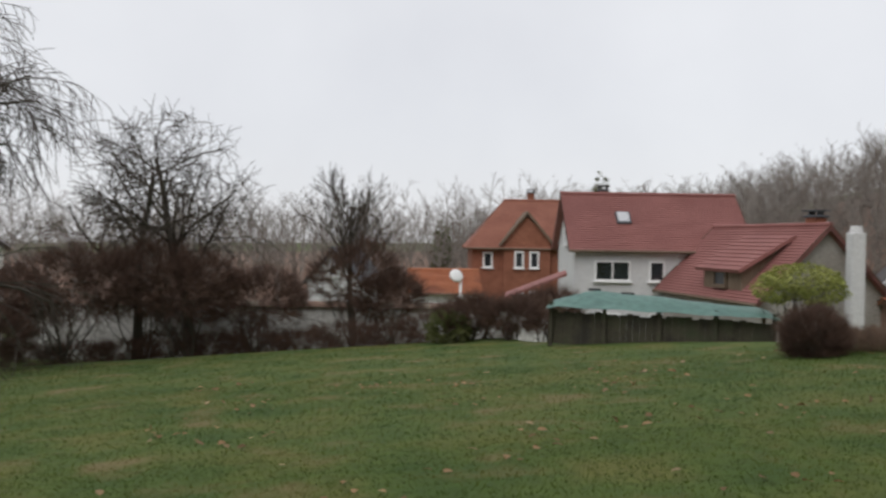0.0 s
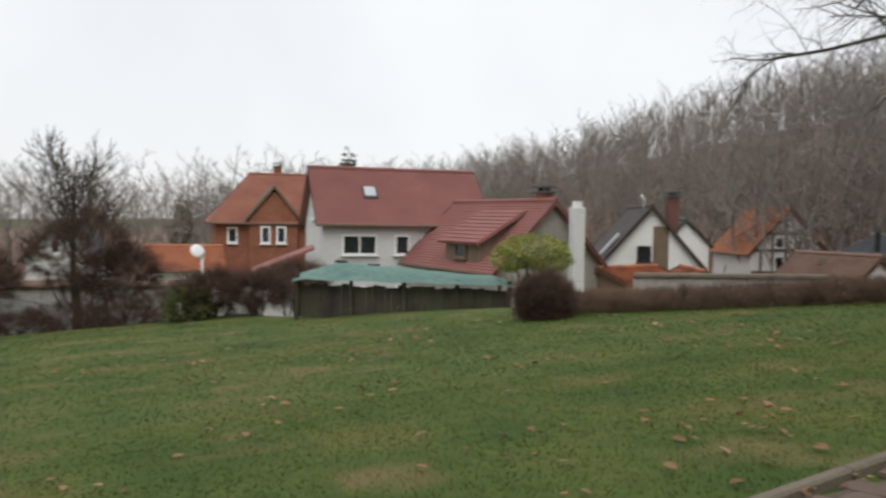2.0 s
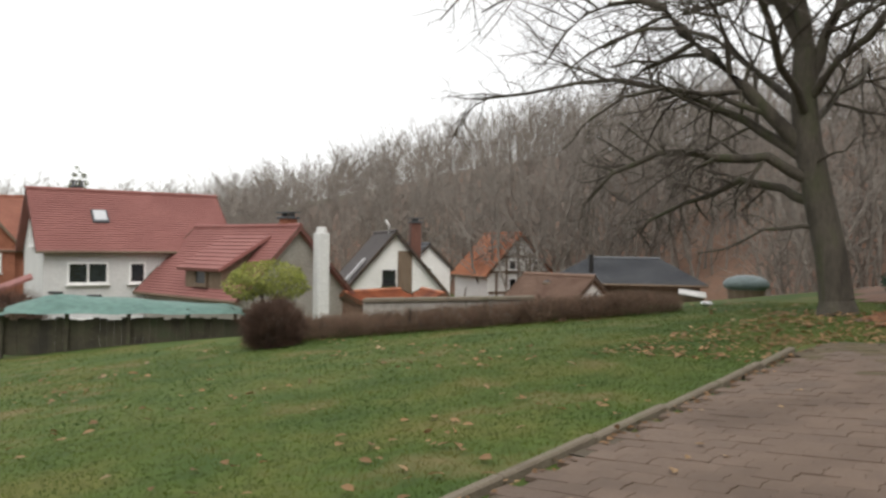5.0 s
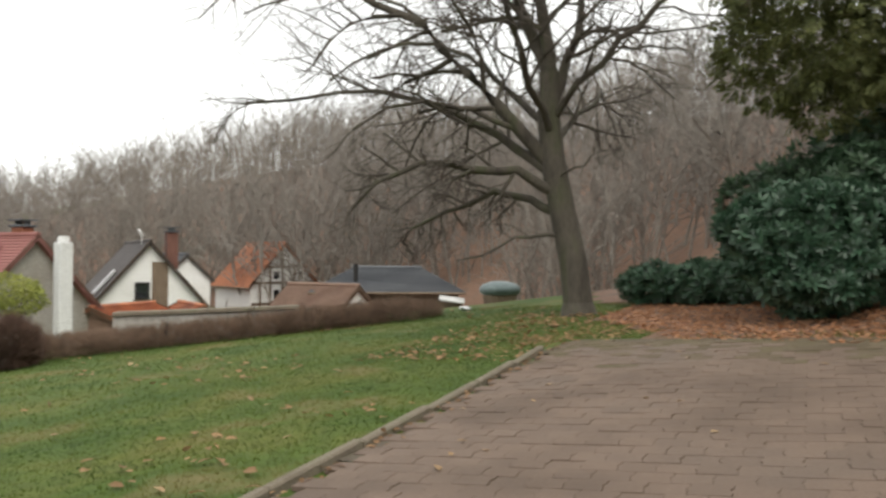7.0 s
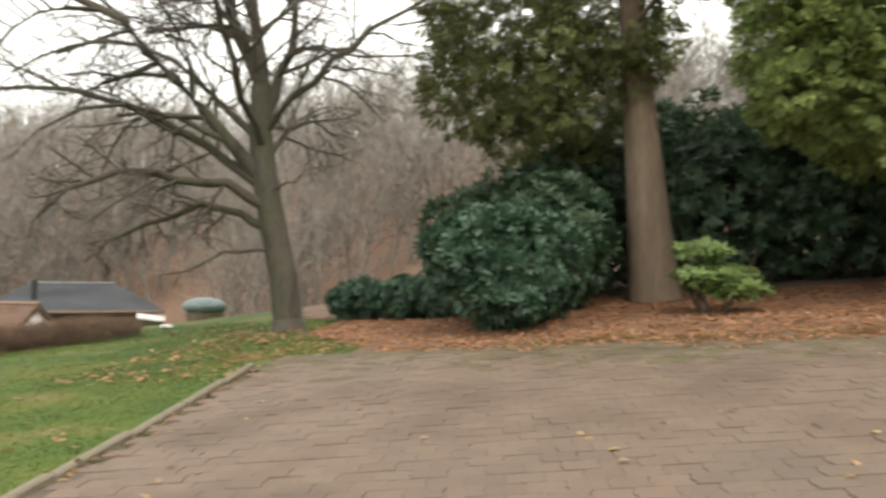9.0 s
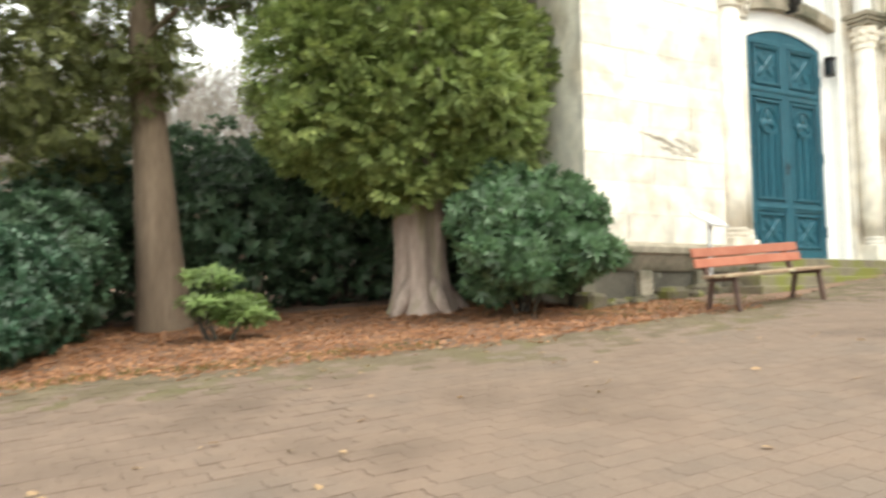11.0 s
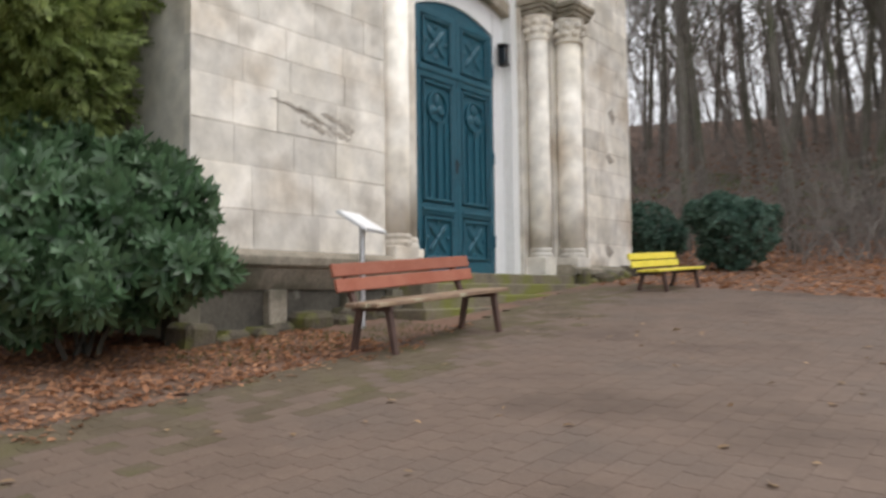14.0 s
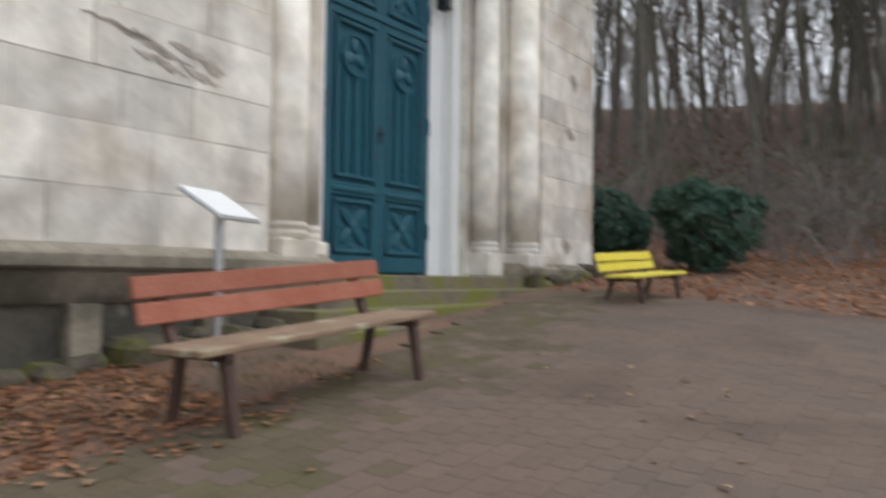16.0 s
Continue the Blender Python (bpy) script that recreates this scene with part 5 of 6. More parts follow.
small = house("grey_gabled_house", -6.5, 55, 80, 6, 1.7, -5, -1.5, 0.4, M_GREY_RENDER, M_SLATE, "small grey gabled house beyond the garden wall", 0.3)
window(small, pose(-3.03, 0, 3.6, 0, 0, -90), 0.6, 0.8)
behind = house("white_rear_house", 41.0, 55.3, 70, 6, 1.9, -5, -0.3, 1.5, M_WHITE_RENDER, M_SLATE, "small white gabled house behind a brick chimney", 0.25, plan=I4)
window(behind, pose(-3.03, 0, 3.9, 0, 0, -90), 0.6, 0.7)
low = house("low_orange_roofed_house", 0.2, 57, 3, 4.5, 3, -5, -2.4, -1.1, M_WHITE_RENDER, M_ORANGE_ROOF, "low house with an orange tiled roof", 0.3)
hut = thing("white_hut", VILLAGE @ pose(0.0, 36, -4.7), "small white garden hut with a satellite dish", "hut")
bm = bmesh.new()
box(bm, I4, 1.3, 1.3, 2.9)
part("wall", bm, M_WHITE_RENDER, hut)
bm = bmesh.new()
rod(bm, (0.9, 0, 0), (0.9, 0, 4.2), 0.06)
bmesh.ops.create_uvsphere(bm, u_segments=16, v_segments=6, radius=0.32, matrix=pose(0.7, -0.1, 4.2, 65, 0, 20) @ Matrix.Diagonal((1, 1, 0.25, 1)))
part("satellite_dish", bm, M_WHITE_PAINT, hut, smooth=True)

# plastered garden wall with a tiled coping
wall_garden = thing("garden_wall", VILLAGE @ pose(-5.2, 26.2, -3.0, 0, 0, 0.8), "old whitewashed garden wall with tiled coping", "wall")
M_OLD_PLASTER = material("flaking_whitewash", [(0.5, 0.49, 0.47), (0.64, 0.63, 0.61), (0.36, 0.35, 0.33)], 1.1, 0.95, 0.4, 12, spots=((0.2, 0.18, 0.16), 1.7, 0.55, 0.7))
bm = bmesh.new()
box(bm, I4, 17.5, 0.35, 1.85)
part("wall_body", bm, M_OLD_PLASTER, wall_garden)
rng = random.Random(12)
for k in range(44):
    bm = bmesh.new()
    w = 17.7 / 44
    prism(bm, pose(-8.85 + w * k, 0, 1.85 + rng.uniform(0, 0.03)) @ pose(0, 0, 0, 0, 0, 90), [(-0.3, 0), (0.3, 0), (0.26, 0.06), (0, 0.17), (-0.26, 0.06)], -w * 0.97)
    part("coping_tile", bm, M_BROWN_ROOF if rng.random() < 0.7 else M_KERB, wall_garden)

# turquoise tarpaulin roof over a dark fence
shelter = thing("tarpaulin_shelter", pose(5.2, 17.78, -0.97, 0, 1.2, -17.4), "garden shelter with a sagging turquoise tarpaulin roof", "shelter")
L2, H0 = 2.42, 0.76
bm = bmesh.new()
nx, ny = 18, 8
grid = {}
for i in range(nx + 1):
    for j in range(ny + 1):
        u, w = i / nx * 2 - 1, j / ny
        edge_droop = -0.12 * (abs(u) > 0.99) - 0.1 * (j == 0)
        tent = 0.3 * max(0, 1 - abs(u + 0.62) * (2.6 if u < -0.62 else 0.62)) * math.sin(math.pi * min(1, w * 1.1)) + 0.03 * math.sin(3 * u + 1) * w
        grid[i, j] = bm.verts.new((u * (L2 + 0.1), -0.3 + w * 2.0, H0 + 0.06 + 0.05 * w + tent + edge_droop * 0.5 + 0.03 * noise.noise(Vector((u * 4, w * 3, 0)))))
for i in range(nx):
    for j in range(ny):
        bm.faces.new((grid[i, j], grid[i + 1, j], grid[i + 1, j + 1], grid[i, j + 1]))
r = bmesh.ops.solidify(bm, geom=bm.faces[:], thickness=0.02)
part("tarpaulin", bm, M_TURQUOISE, shelter, "turquoise tarpaulin", smooth=True)
for u in (-0.62, -0.3, 0.05):
    bm = bmesh.new()
    box(bm, pose(u * L2, 0.7, H0 + 0.36 - 0.19 * (u + 0.62), 8, 0, 12), 0.3, 0.1, 0.05, 0.01)
    part("weight_bar", bm, M_BLACK, shelter)
M_FENCE = material("dark_mossy_boards", [(0.035, 0.032, 0.024), (0.06, 0.054, 0.036), (0.05, 0.058, 0.032)], 2, 0.95, 0.5, 25, per_object=0.15)
rng = random.Random(2)
for k in range(34):
    bm = bmesh.new()
    w = 2 * L2 / 34
    box(bm, pose(-L2 + w * (k + 0.5), rng.uniform(-0.012, 0.012), -0.1), w * 0.985, 0.03, H0 + rng.uniform(-0.05, 0.02), 0.004)
    part("board", bm, M_FENCE, shelter)
for k in range(5):
    bm = bmesh.new()
    box(bm, pose(-L2 + 2 * L2 * k / 4, -0.06, -0.2), 0.09, 0.09, H0 + 0.3, 0.01)
    part("post", bm, M_FENCE, shelter)
for k in range(3):
    bm = bmesh.new()
    box(bm, pose(-L2 + 2 * L2 * k / 2, 1.6, -0.6), 0.09, 0.09, H0 + 0.62, 0.01)
    part("post", bm, M_WOOD_BROWN, shelter)

# low wall with a pale coping behind the hedge
low_wall = thing("boundary_wall", pose(9.15, 11.65, -0.6, 0, -2, -46), "low rendered boundary wall with pale coping behind the hedge", "wall")
bm = bmesh.new()
box(bm, I4, 3.2, 0.24, 0.9)
part("wall_body", bm, M_DULL_RENDER, low_wall)
for k in range(4):
    bm = bmesh.new()
    box(bm, pose(-1.2 + 0.8 * k, 0, 0.9), 0.79, 0.34, 0.07, 0.012)
    part("coping_stone", bm, M_KERB, low_wall)

M_COVER = material("grey_green_sheet", [(0.1, 0.14, 0.145), (0.15, 0.19, 0.19)], 3, 0.5, 0.3, 12)
# small covered things at the lawn's far corner
dome = thing("covered_barrel", pose(16.05, 9.75, land(16.05, 9.75) - 0.05), "round garden barrel under a grey-green cover", "barrel")
bm = bmesh.new()
bmesh.ops.create_uvsphere(bm, u_segments=18, v_segments=9, radius=0.5, matrix=pose(0, 0, 0.56) @ Matrix.Diagonal((1, 1, 0.42, 1)))
part("cover", bm, M_COVER, dome, smooth=True)
bm = bmesh.new()
rod(bm, (0, 0, 0), (0, 0, 0.52), 0.36, 0.42, 16)
part("barrel", bm, M_WOOD_BROWN, dome)
stack = thing("wood_store", pose(15.5, 10.75, land(15.5, 10.75) - 0.1, 0, 0, -56), "small wood store with a pale sheet roof", "shed")
bm = bmesh.new()
slab(bm, [(-0.3, -0.26, 0.6), (0.3, -0.26, 0.52), (0.3, 0.34, 0.6), (-0.3, 0.34, 0.68)], 0.03)
part("roof", bm, M_OLD_PLASTER, stack)
bm = bmesh.new()
box(bm, pose(0, 0.05, 0), 0.5, 0.46, 0.54)
part("stack", bm, M_WOOD_BROWN, stack)
sack = thing("paper_scrap", pose(12.7, 8.55, land(12.7, 8.55), 4, 4, 30), "crumpled white scrap lying on the lawn", "litter")
bm = bmesh.new()
bmesh.ops.create_icosphere(bm, subdivisions=2, radius=0.16, matrix=pose(0, 0, 0.035) @ Matrix.Diagonal((1.4, 0.7, 0.28, 1)))
for v in bm.verts:
    v.co += Vector((0, 0, 0.03 * noise.noise(v.co * 14)))
part("paper", bm, M_WHITE_PAINT, sack)

# hedge, round brown bush, yellow-green willow, and the shrubs along the garden wall
rn2 = np.random.default_rng(6)


def twig_bunch(n, spread):
    vs, fs = [], []
    for k in range(n):
        a, s = rn2.uniform(0, 6.28), rn2.uniform(0.1, spread)
        tip = np.array([math.cos(a) * s, 1.0 - 0.3 * s * s, math.sin(a) * s])
        w = np.array([math.sin(a), 0, -math.cos(a)]) * 0.012 + np.array([0, 0, 0.006])
        b = tip * rn2.uniform(0, 0.35)
        vs += [b - w, b + w, tip]
        fs.append((3 * k, 3 * k + 1, 3 * k + 2))
    return np.array(vs), fs


TWIGS = twig_bunch(9, 0.6)
for k in range(9):
    u = k / 8
    x, y = 6.75 + 4.6 * u, 13.55 - 4.35 * u
    bush("beech_hedge", x, y, [(0, 0, 0.13, 0.55, 0.55, 0.15), (0.25, -0.25, 0.14, 0.45, 0.45, 0.14)], M_HEDGE, twig_bunch(9, 0.5), 1200, 0.17, 300 + k,
         "clipped brown beech hedge at the lawn's edge", "hedge", 3, (0, 0, 0.9), 0.35, 0.5, "brown hedge along the lawn")
bush("round_brown_bush", 6.1, 12.75, [(0, 0, 0.34, 0.42, 0.42, 0.34), (0, 0, 0.2, 0.36, 0.36, 0.22)], M_SHRUB, TWIGS, 1500, 0.24, 320, "round dense brown bush on the lawn", "bush", 8, (0, 0, 0.7), 0.4, 0.5)
bush("willow_shrub", *town(7.9, 17.4), [(0, 0, 1.5, 0.75, 0.75, 0.3), (0.3, -0.3, 1.3, 0.5, 0.5, 0.3), (-0.45, 0.2, 1.25, 0.45, 0.45, 0.25)], M_WILLOW, (LEAF, LEAF_F), 4200, 0.09, 321,
     "small yellow-green weeping willow", "shrub", 7, (0, 0, -0.7), 0.4, 1.35)
rng = random.Random(44)
SHRUBS = [(-15.5, 23.5, 2.0, 2.4, 1), (-13.0, 22.6, 1.9, 2.3, 1), (-10.8, 22.8, 1.8, 2.8, 0), (-8.9, 23.4, 1.7, 2.9, 0), (-7.3, 22.9, 1.5, 2.4, 0), (-5.6, 23.6, 1.4, 2.0, 0), 
          (-2.6, 23.9, 1.25, 2.6, 0), (-1.6, 23.6, 0.9, 1.7, 0), (0.7, 22.0, 0.7, 0.9, 0), (1.9, 21.2, 0.7, 0.8, 0), (3.0, 22.6, 0.8, 1.3, 0), (-12.2, 20.9, 1.2, 1.2, 1)]
for k, (x, y, w, h, rust) in enumerate(SHRUBS):
    bush("bare_shrub", *town(x, y), [(0, 0, h * 0.78, w, w * 0.8, h * 0.3), (w * 0.3, 0, h * 0.9, w * 0.6, w * 0.6, h * 0.28)], M_RUST if rust and k % 2 == 0 else M_SHRUB, TWIGS, int(560 * w), 0.5, 330 + k,
         "tangled brown leafless shrub before the garden wall", "shrub", 7, (0, 0, 0.5), 0.5, h * 0.75, "shrubs along the garden wall")
for k in range(13):
    x = -14.5 + 1.3 * k
    h = rng.uniform(0.4, 0.7)
    bush("low_bramble", *town(x, 23.3 - 0.1 * max(0, x + 6) + rng.uniform(-0.3, 0.3)), [(0, 0, h * 0.5, 0.95, 0.55, h * 0.5)], M_SHRUB, TWIGS, 420, 0.32, 360 + k,
         "low brown bramble thicket at the lawn's far edge", "bramble", 3, (0, 0, 0.5), 0.6, h, "brambles before the garden wall")
bush("evergreen_bush", *town(0.2, 21.6), [(0, 0, 0.35, 0.5, 0.5, 0.36)], M_THUJA, FAN, 500, 0.22, 350, "small dark evergreen bush at the lawn's edge", "bush", 3, height=0.5)


def garden_tree(x, y, height, r, kids, seed, label, droop=0.0, up=0.06, spread=0.9, fork=0.3, lean=(0, 0)):
    x, y = town(x, y)
    t = thing("bare_tree", pose(x, y, land(x, y) - 0.05), label, "tree")
    rng = random.Random(seed)
    pts = [Vector((0, 0, -0.1))]
    d = Vector((lean[0], lean[1], 1)).normalized()
    for k in range(6):
        d = (d + rand_dir(rng) * 0.12).normalized()
        pts.append(pts[-1] + d * height * 0.8 / 6)
    wood = [(pts, r, r * 0.35, 9)]
    branch(wood, pts, height * 0.62, r * 0.75, 0, kids, rng, up, 0.3, spread, droop, fork)
    wood = [(w[0], max(w[1], 0.011), max(w[2], 0.007), w[3]) for w in wood]
    for name, sel in (("trunk", wood[:1]), ("branchwork", [w for w in wood[1:] if w[1] >= 0.02]), ("twig_spray", [w for w in wood[1:] if w[1] < 0.02])):
        v, f = tubes(sel)
        ob = new(name, mesh_of(name, v, f, M_TWIG if name == "twig_spray" else M_BARK, True))
        ob.parent = t
        if name != "trunk":
            tagged(ob, kind="stuff")


garden_tree(-7.6, 24.4, 8.0, 0.19, (14, 9, 7), 61, "gnarled bare fruit tree before the garden wall", 0.05)
garden_tree(-9.6, 25.0, 7.8, 0.17, (14, 9, 7), 62, "crooked bare fruit tree before the garden wall", 0.05)
garden_tree(-2.7, 24.6, 5.4, 0.13, (14, 8, 6), 63, "small bare tree with upswept branches", 0.0, 0.2, 0.7, 0.45)
garden_tree(-11.7, 16.6, 10.5, 0.2, (17, 10, 9), 64, "tall bare tree with hanging twigs", 0.16, 0.02, 0.95, 0.22)
for x, y, s in ((4.5, 95, 0.62), (20.5, 92, 0.9), (23.0, 93, 1.1)):
    t = thing("spruce", pose(x, y, land(x, y)), "dark spruce standing beyond the houses", "tree")
    lobes = [(0, 0, z, 2.1 * (1 - z / 12.5), 2.1 * (1 - z / 12.5), 0.9) for z in (4, 5.5, 7, 8.5, 10, 11.3)]
    foliage("foliage", 700, [tuple(c * s for c in l) for l in lobes], M_THUJA, FAN, 0.9, 400, t, (0, 0, -0.3))
    bm = bmesh.new()
    rod(bm, (0, 0, -0.3), (0, 0, 11.5 * s), 0.2, 0.05)
    part("trunk", bm, M_BARK, t)


# ---- benches and sign by the chapel ----
def bench(x, y, yaw, length, height, back_mat, seat_mat, label, slats, plank, slope):
    """Faces local -y; its feet stand on the ground, which climbs along its x."""
    b = thing("park_bench", pose(x, y, near_land(x, y) + 0.02) @ pose(0, 0, 0, 0, 0, yaw) @ pose(0, 0, 0, 0, -slope, 0), label, "bench")
    seat_h, l2 = height * 0.56, length / 2
    for k in range(2):
        bm = bmesh.new()
        z = height - plank - k * (plank + 0.018)
        box(bm, pose(0, 0.235 - 0.045 * k, z, -12, 0, 0), length, 0.035, plank, 0.006)
        part("back_slat", bm, back_mat, b)
    for k in range(slats):
        bm = bmesh.new()
        w = 0.42 / slats
        box(bm, pose(0.0, -0.31 + w * k + w / 2, seat_h - 0.04, 2, 0, 0), length, w - 0.014, 0.04, 0.007)
        part("seat_slat", bm, seat_mat, b)
    for s in (-1, 1):
        xx = s * (l2 - 0.22)
        for name, p, q in (("front_leg", (0, -0.24, seat_h - 0.05), (0, -0.3, -0.06)), ("back_leg", (0, 0.12, seat_h - 0.05), (0, 0.24, -0.06)), ("back_post", (0, 0.165, seat_h - 0.08), (0, 0.34, height - 0.02))):
            bm = bmesh.new()
            p, q = Vector(p), Vector(q)
            m = Matrix.Translation(p + Vector((xx, 0, 0))) @ (q - p).to_track_quat("Z", "X").to_matrix().to_4x4()
            box(bm, m, 0.055, 0.06, (q - p).length, 0.006)
            part(name, bm, M_BENCH_LEG, b)
        bm = bmesh.new()
        box(bm, pose(xx, -0.04, seat_h - 0.09), 0.055, 0.5, 0.05, 0.006)
        part("seat_bearer", bm, M_BENCH_LEG, b)
    return b


M_BENCH_LEG = material("dark_brown_iron", [(0.06, 0.035, 0.028), (0.11, 0.06, 0.045)], 6, 0.7, 0.2, 50)
bench(8.97, -7.82, -80, 2.12, 0.84, M_RED_WOOD, M_OLD_WOOD, "red-brown plank bench with a worn mossy seat", 3, 0.125, 4.0)
bench(10.2, -14.1, -88, 1.45, 0.62, M_YELLOW, M_YELLOW, "small bright yellow plank bench on the forecourt", 3, 0.11, 3.0)

sign = thing("information_sign", pose(10.28, -7.95, near_land(10.28, -7.95), 0, 0, -62), "small white information panel on a grey metal post", "sign")
bm = bmesh.new()
rod(bm, (0, 0, -0.1), (0, 0, 1.24), 0.035, sides=14)
part("post", bm, M_METAL, sign)
bm = bmesh.new()
box(bm, pose(0, 0, 1.24, 32, 0, 0), 0.56, 0.42, 0.02, 0.004)
part("panel", bm, M_WHITE_PAINT, sign)
bm = bmesh.new()
box(bm, pose(0, 0, 1.22, 32, 0, 0), 0.58, 0.44, 0.018, 0.004)
part("back_plate", bm, M_METAL, sign)

# dark weathered streaks on the front
rng = random.Random(31)
M_STREAK = material("dark_weathered_crust", [(0.3, 0.265, 0.22), (0.5, 0.45, 0.385)], 5, 0.95, 0.4, 30)
for s0, z0, l, w in ((-1.4, 3.98, 0.95, 0.02), (-1.15, 3.93, 0.8, 0.035), (-0.95, 3.78, 0.55, 0.03), (-0.62, 3.92, 0.5, 0.035), (-0.5, 3.74, 0.42, 0.03), (-0.28, 3.83, 0.26, 0.06), (7.1, 4.4, 0.35, 0.1), (7.25, 5.3, 0.3, 0.12), (7.0, 2.55, 0.3, 0.12)):
    bm = bmesh.new()
    top, bottom = [], []
    for k in range(13):
        u = k / 12
        t = 1.5 * w * math.sin(math.pi * min(1, u * 1.05 + 0.02)) * rng.uniform(0.4, 1.3)
        zc = z0 - 0.1 * u * l - 0.14 * u * u * l + 0.02 * rng.uniform(-1, 1)
        top.append((s0 + u * l, zc + t * 0.6))
        bottom.append((s0 + u * l, zc - t - 0.004))
    prism(bm, pose(0, -0.046, 0), top + bottom[::-1], 0.03)
    part("weathered_streak", bm, M_STREAK, chapel, "dark crusted streak on the stone")

# ---- grass and fallen leaves ----
rg = np.random.default_rng(90)


def scatter(n, x0, x1, y0, y1, test):
    p = np.stack((rg.uniform(x0, x1, n), rg.uniform(y0, y1, n)), 1)
    return p[np.array([test(x, y) for x, y in p])]


def on_land(p, lift):
    return np.array([(x, y, land(x, y) + lift) for x, y in p])


def lawn_here(x, y):
    return (y > kerb_y(x) + 0.1 or x > 8.4 and y > 3) and x + y < 21.2 and y < 21.8 and not littered(x, y)


BLADE = np.array([(-0.07, 0, 0), (0.07, 0, 0), (0.05, 0.6, 0.03), (0, 1.0, 0.18), (-0.05, 0.6, 0.03)])
BLADE_F = [(0, 1, 2), (0, 2, 4), (4, 2, 3)]
for n, x0, x1, y0, y1, size in ((170000, -5.5, 13, 1.6, 7.5, 0.028), (75000, -9, 14, 7.5, 14, 0.037), (30000, -14, 14, 14, 22, 0.05)):
    p = scatter(n, x0, x1, y0, y1, lawn_here)
    d = np.tile((0.0, 0.0, 1.0), (len(p), 1))
    v = sprig(BLADE * np.array([1.3, 1, 1]), on_land(p, -0.004), d, size, rg, 0.55)
    tagged(new("lawn_grass", mesh_np("lawn_grass", v, copies(BLADE_F, 5, len(p)), M_GRASS)), "short damp green lawn grass", "grass", kind="stuff")
p = scatter(5000, 7.5, 12, 0, 5.5, lambda x, y: littered(x, y) and x < 8.9 + 0.5 * noise.noise(Vector((x, y, 3))) and not paved(x, y))
p = np.concatenate((p, scatter(2600, 8.3, 10, -3, 1.5, lambda x, y: not paved(x, y) and x < 8.9), scatter(700, 9.2, 10.3, -8.6, -5.4, lambda x, y: not paved(x, y))))
v = sprig(BLADE, on_land(p, 0.01), np.tile((0.0, 0.0, 1.0), (len(p), 1)), 0.055, rg, 0.5)
tagged(new("verge_grass", mesh_np("verge_grass", v, copies(BLADE_F, 5, len(p)), M_GRASS)), "thin grass between fallen leaves", "grass", kind="stuff")


def leaves(name, p, size, mat, lift, label):
    v = sprig(BROAD, on_land(p, lift), np.concatenate((rg.normal(0, 1, (len(p), 2)), np.zeros((len(p), 1))), 1), size, rg, 0.12, 0.75)
    tagged(new(name, mesh_np(name, v, copies(LEAF_F, 7, len(p)), mat)), label, "leaves", kind="stuff")


def litter_here(x, y):
    return littered(x, y) and not paved(x, y)


leaves("fallen_leaves", scatter(26000, 8.2, 14, -7.5, 5, litter_here), 0.064, M_DRY, 0.03, "thick brown leaf litter under the conifers")
leaves("fallen_leaves", scatter(6000, 2, 18, -24, -14, litter_here), 0.13, M_DRY, 0.03, "brown leaf litter at the wood's edge")
leaves("fallen_leaves", scatter(9000, -12, 26, -50, -22, litter_here), 0.2, M_DRY, 0.04, "brown leaf litter in the wood")
def drift_here(x, y):
    return lawn_here(x, y) and noise.noise(Vector((x * 0.55, y * 0.55, 7))) > 0.12


M_OLD_LEAF = leaf_material("dull_brown_lawn_leaves", (0.19, 0.1, 0.045), (0.36, 0.22, 0.12), 0.8)
leaves("fallen_leaves", scatter(1300, -4, 13, 3, 14, drift_here), 0.09, M_OLD_LEAF, 0.038, "scattered brown leaves on the lawn")
leaves("fallen_leaves", scatter(900, 7.0, 11.5, 3.6, 6.5, lawn_here), 0.08, M_OLD_LEAF, 0.036, "brown leaves in the grass round the oak")
leaves("fallen_leaves", scatter(60, -4, 13, 3, 14, lawn_here), 0.1, M_DRY2, 0.045, "pale fallen leaves on the lawn")
leaves("fallen_leaves", scatter(170, 1, 9, -11, 3.6, paved), 0.07, M_DRY2, 0.045, "a few pale leaves on the paving")
p = scatter(2500, 2, 9.5, 2, 5.5, lambda x, y: abs(y - kerb_y(x) + 0.1) < 0.12)
leaves("fallen_leaves", p[:600], 0.05, M_OLD_LEAF, 0.04, "small leaves caught along the kerb")
p = scatter(6000, 7.4, 10.5, -9, 2, lambda x, y: paved(x, y) and not paved(x + 0.7 * abs(noise.noise(Vector((x * 2, y * 2, 1)))) + 0.15, y))
leaves("fallen_leaves", p[:1100], 0.06, M_DRY, 0.045, "brown leaves blown onto the edge of the paving")


# kerb stones along the lawn
rng = random.Random(3)
kerb = thing("kerb", I4, "weathered concrete edging kerb between lawn and drive", "kerb", kind="structure")
x = -7.0
kerb_mesh = {}
while x < 6.9:
    y, y2 = kerb_y(x), kerb_y(x + 1.0)
    a = math.degrees(math.atan2(y2 - y, 1.0))
    ob = new("kerb_stone", kerb_mesh.get("m"))
    if not kerb_mesh:
        bm = bmesh.new()
        box(bm, I4, 0.985, 0.075, 0.3, 0.014)
        kerb_mesh["m"] = finish("kerb_stone", bm, M_KERB)
        scene.collection.objects.unlink(ob)
        ob = new("kerb_stone", kerb_mesh["m"])
    mx, my = x + 0.5, (y + y2) / 2
    ob.matrix_world = pose(mx, my, near_land(mx, my) - 0.235 + rng.uniform(-0.012, 0.012), rng.uniform(-1.5, 1.5), -4.0, a)
    ob.parent = kerb
    x += 0.985

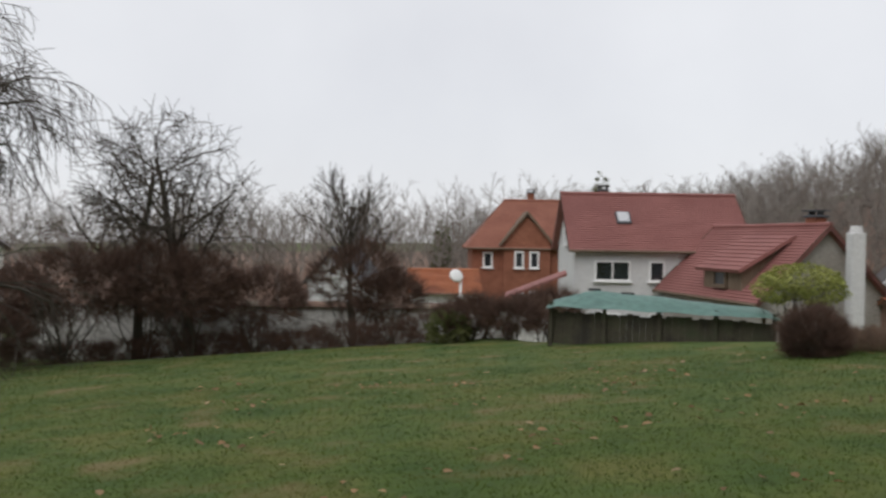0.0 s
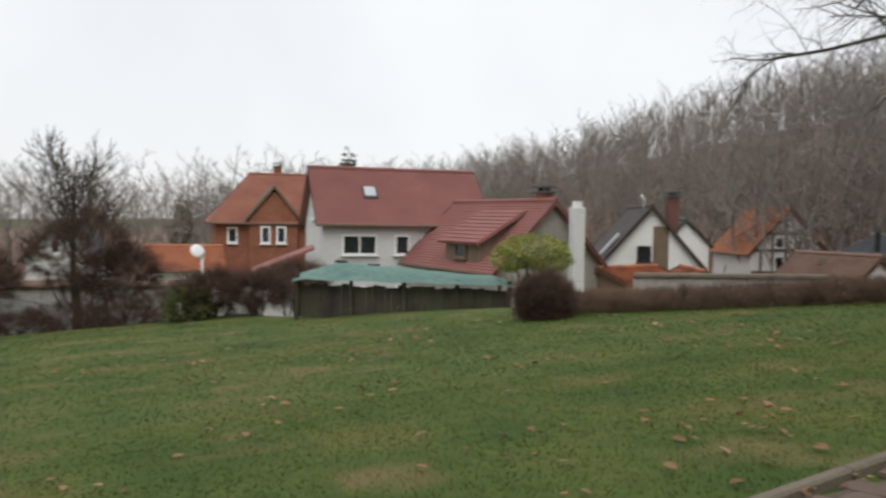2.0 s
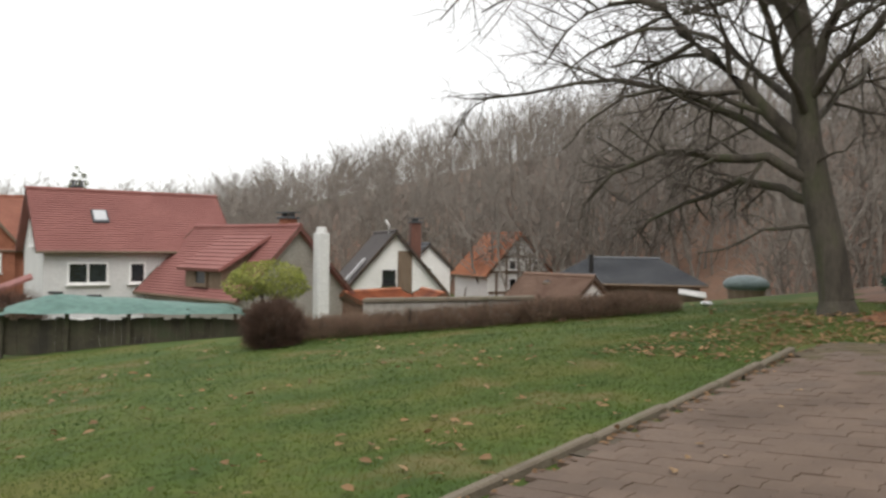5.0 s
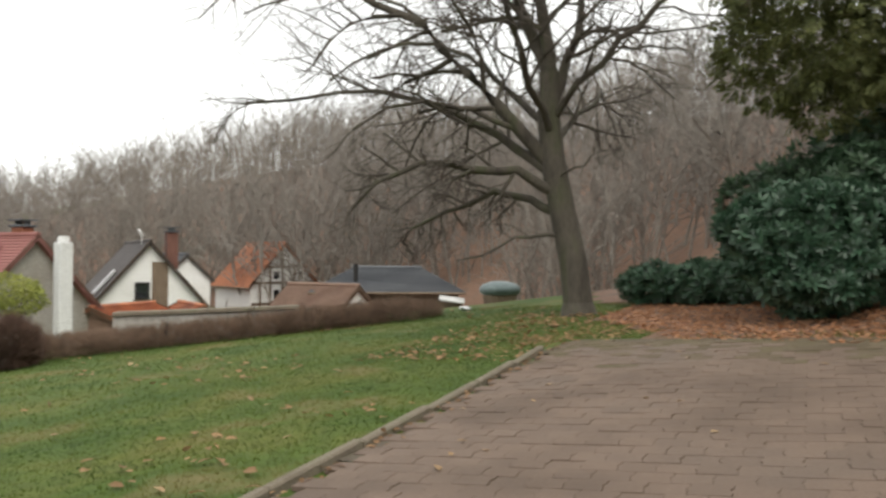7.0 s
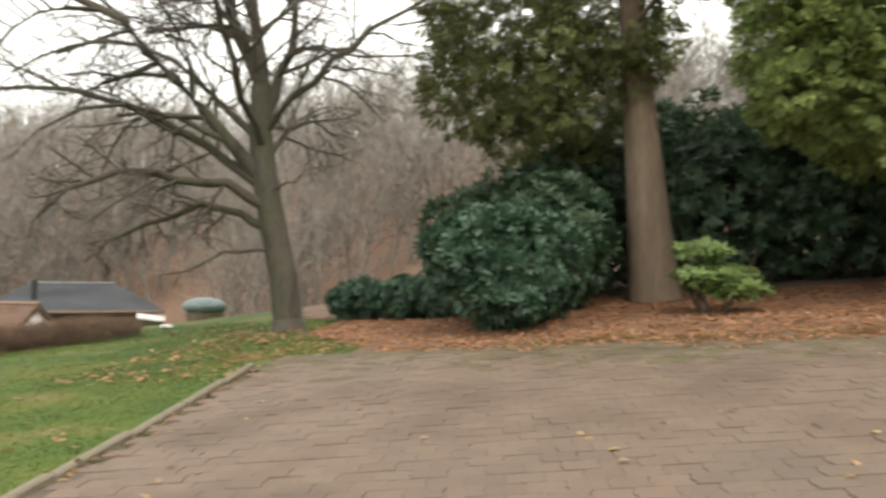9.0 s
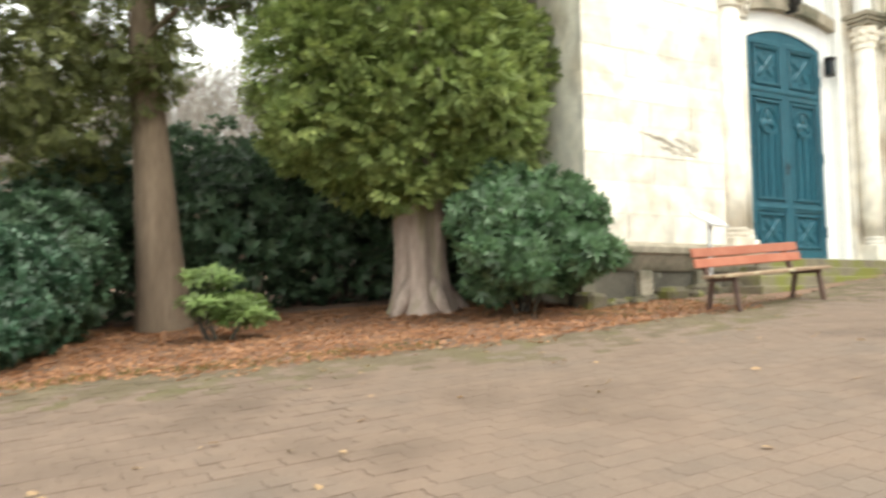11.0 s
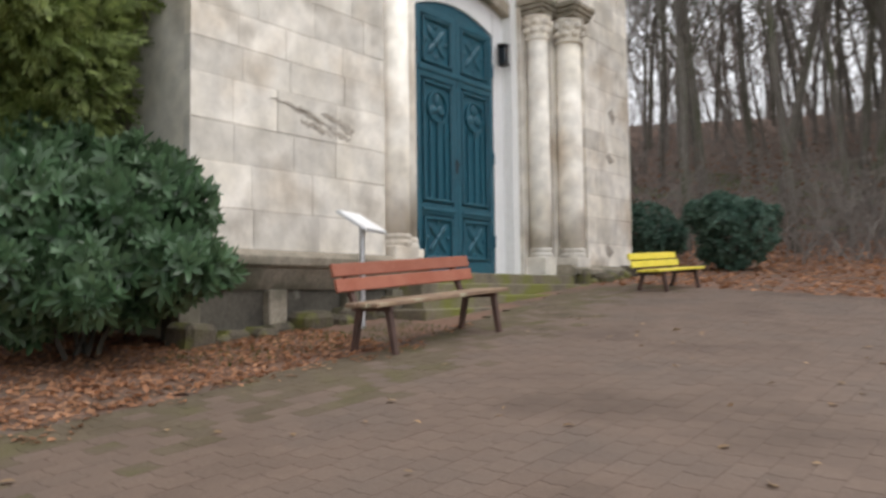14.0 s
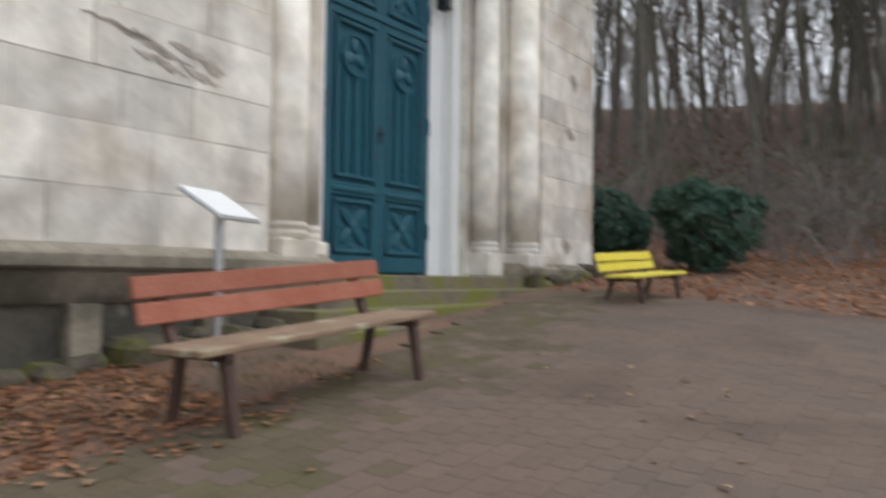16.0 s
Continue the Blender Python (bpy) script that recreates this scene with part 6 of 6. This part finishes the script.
# interlocking paving blocks: rows run away from the kerb
PW, PD = 0.2, 0.165
edge = [(-0.5, -0.5), (-0.5, -0.18), (-0.555, -0.1), (-0.555, 0.1), (-0.5, 0.18), (-0.5, 0.5)]
outline = [(x, y) for x, y in edge] + [(x + 1.0, y) for x, y in edge[::-1]]
lower = [(x * PW * 0.985, y * PD * 0.98, 0.0) for x, y in outline]
upper = [(x * PW * 0.974, y * PD * 0.967, 0.009) for x, y in outline]
n_out = len(outline)
paver_v = [(x, y, -0.02) for x, y, z in lower] + [(x, y, 0.006) for x, y, z in lower] + upper
paver_f = [tuple(range(2 * n_out, 3 * n_out))[::-1]]
for i in range(n_out):
    j = (i + 1) % n_out
    paver_f += [(i, j, n_out + j, n_out + i)[::-1], (n_out + i, n_out + j, 2 * n_out + j, 2 * n_out + i)[::-1]]
paver_mesh = mesh_of("paver", paver_v, paver_f, M_PAVER)
bm = bmesh.new()
bm.from_mesh(paver_mesh)
bmesh.ops.recalc_face_normals(bm, faces=bm.faces)
bm.to_mesh(paver_mesh)
bm.free()
turn = radians(-80)
U, V = Vector((math.cos(turn), math.sin(turn))), Vector((-math.sin(turn), math.cos(turn)))
paving = thing("block_paving", I4, "worn red-grey interlocking concrete block paving", "paving", kind="structure")
rest_v, rest_f, count = [], [], 0
moss_v, moss_f = [], []
base_v = np.array(paver_v)
rng = random.Random(8)
tilt = Matrix.LocRotScale(None, Vector((0, 0, 1)).rotation_difference(Vector((-0.07, 0.07, 1)).normalized()), None)
for row in range(-110, 110):
    for col in range(-110, 110):
        p = U * ((col + (0.5 if row % 2 else 0)) * PW) + V * (row * PD)
        px, py = p.x + 1.0, p.y - 4.0
        if not (paved(px - 0.08, py) and paved(px + 0.08, py) and paved(px, py - 0.08) and paved(px, py + 0.08)):
            continue
        loose = 1.0 if py > -1.5 else 0.25
        m = Matrix.Translation((px, py, near_land(px, py) + 0.024 + loose * rng.uniform(-0.004, 0.004))) @ tilt @ pose(0, 0, 0, loose * rng.uniform(-1, 1), loose * rng.uniform(-1, 1), -80 + rng.uniform(-0.6, 0.6))
        if 2.9 < px < 4.9 and 0.4 < py < 3.9 and count < 300:
            ob = new("paver", paver_mesh)
            ob.matrix_world = m
            ob.parent = paving
            count += 1
        else:
            mm = np.array(m)
            damp = 0.35 * noise.noise(Vector((px * 1.1, py * 1.1, 2))) + rng.uniform(-0.45, 0.45)
            mossy = not paved(px + 0.9 + damp * 1.6, py)
            put_v, put_f = (moss_v, moss_f) if mossy else (rest_v, rest_f)
            k = len(put_v)
            put_v.extend((base_v @ mm[:3, :3].T + mm[:3, 3]).tolist())
            put_f.extend([tuple(i + k for i in f) for f in paver_f])
rest = new("paving_blocks", mesh_of("paving_blocks", rest_v, rest_f, M_PAVER))
rest.parent = paving
tagged(rest, "weathered block paving", kind="stuff")
mossy_rest = new("mossy_paving_blocks", mesh_of("mossy_paving_blocks", moss_v, moss_f, M_PAVER_MOSS))
mossy_rest.parent = paving
tagged(mossy_rest, "block paving overgrown with moss beside the leaf bed", kind="stuff")
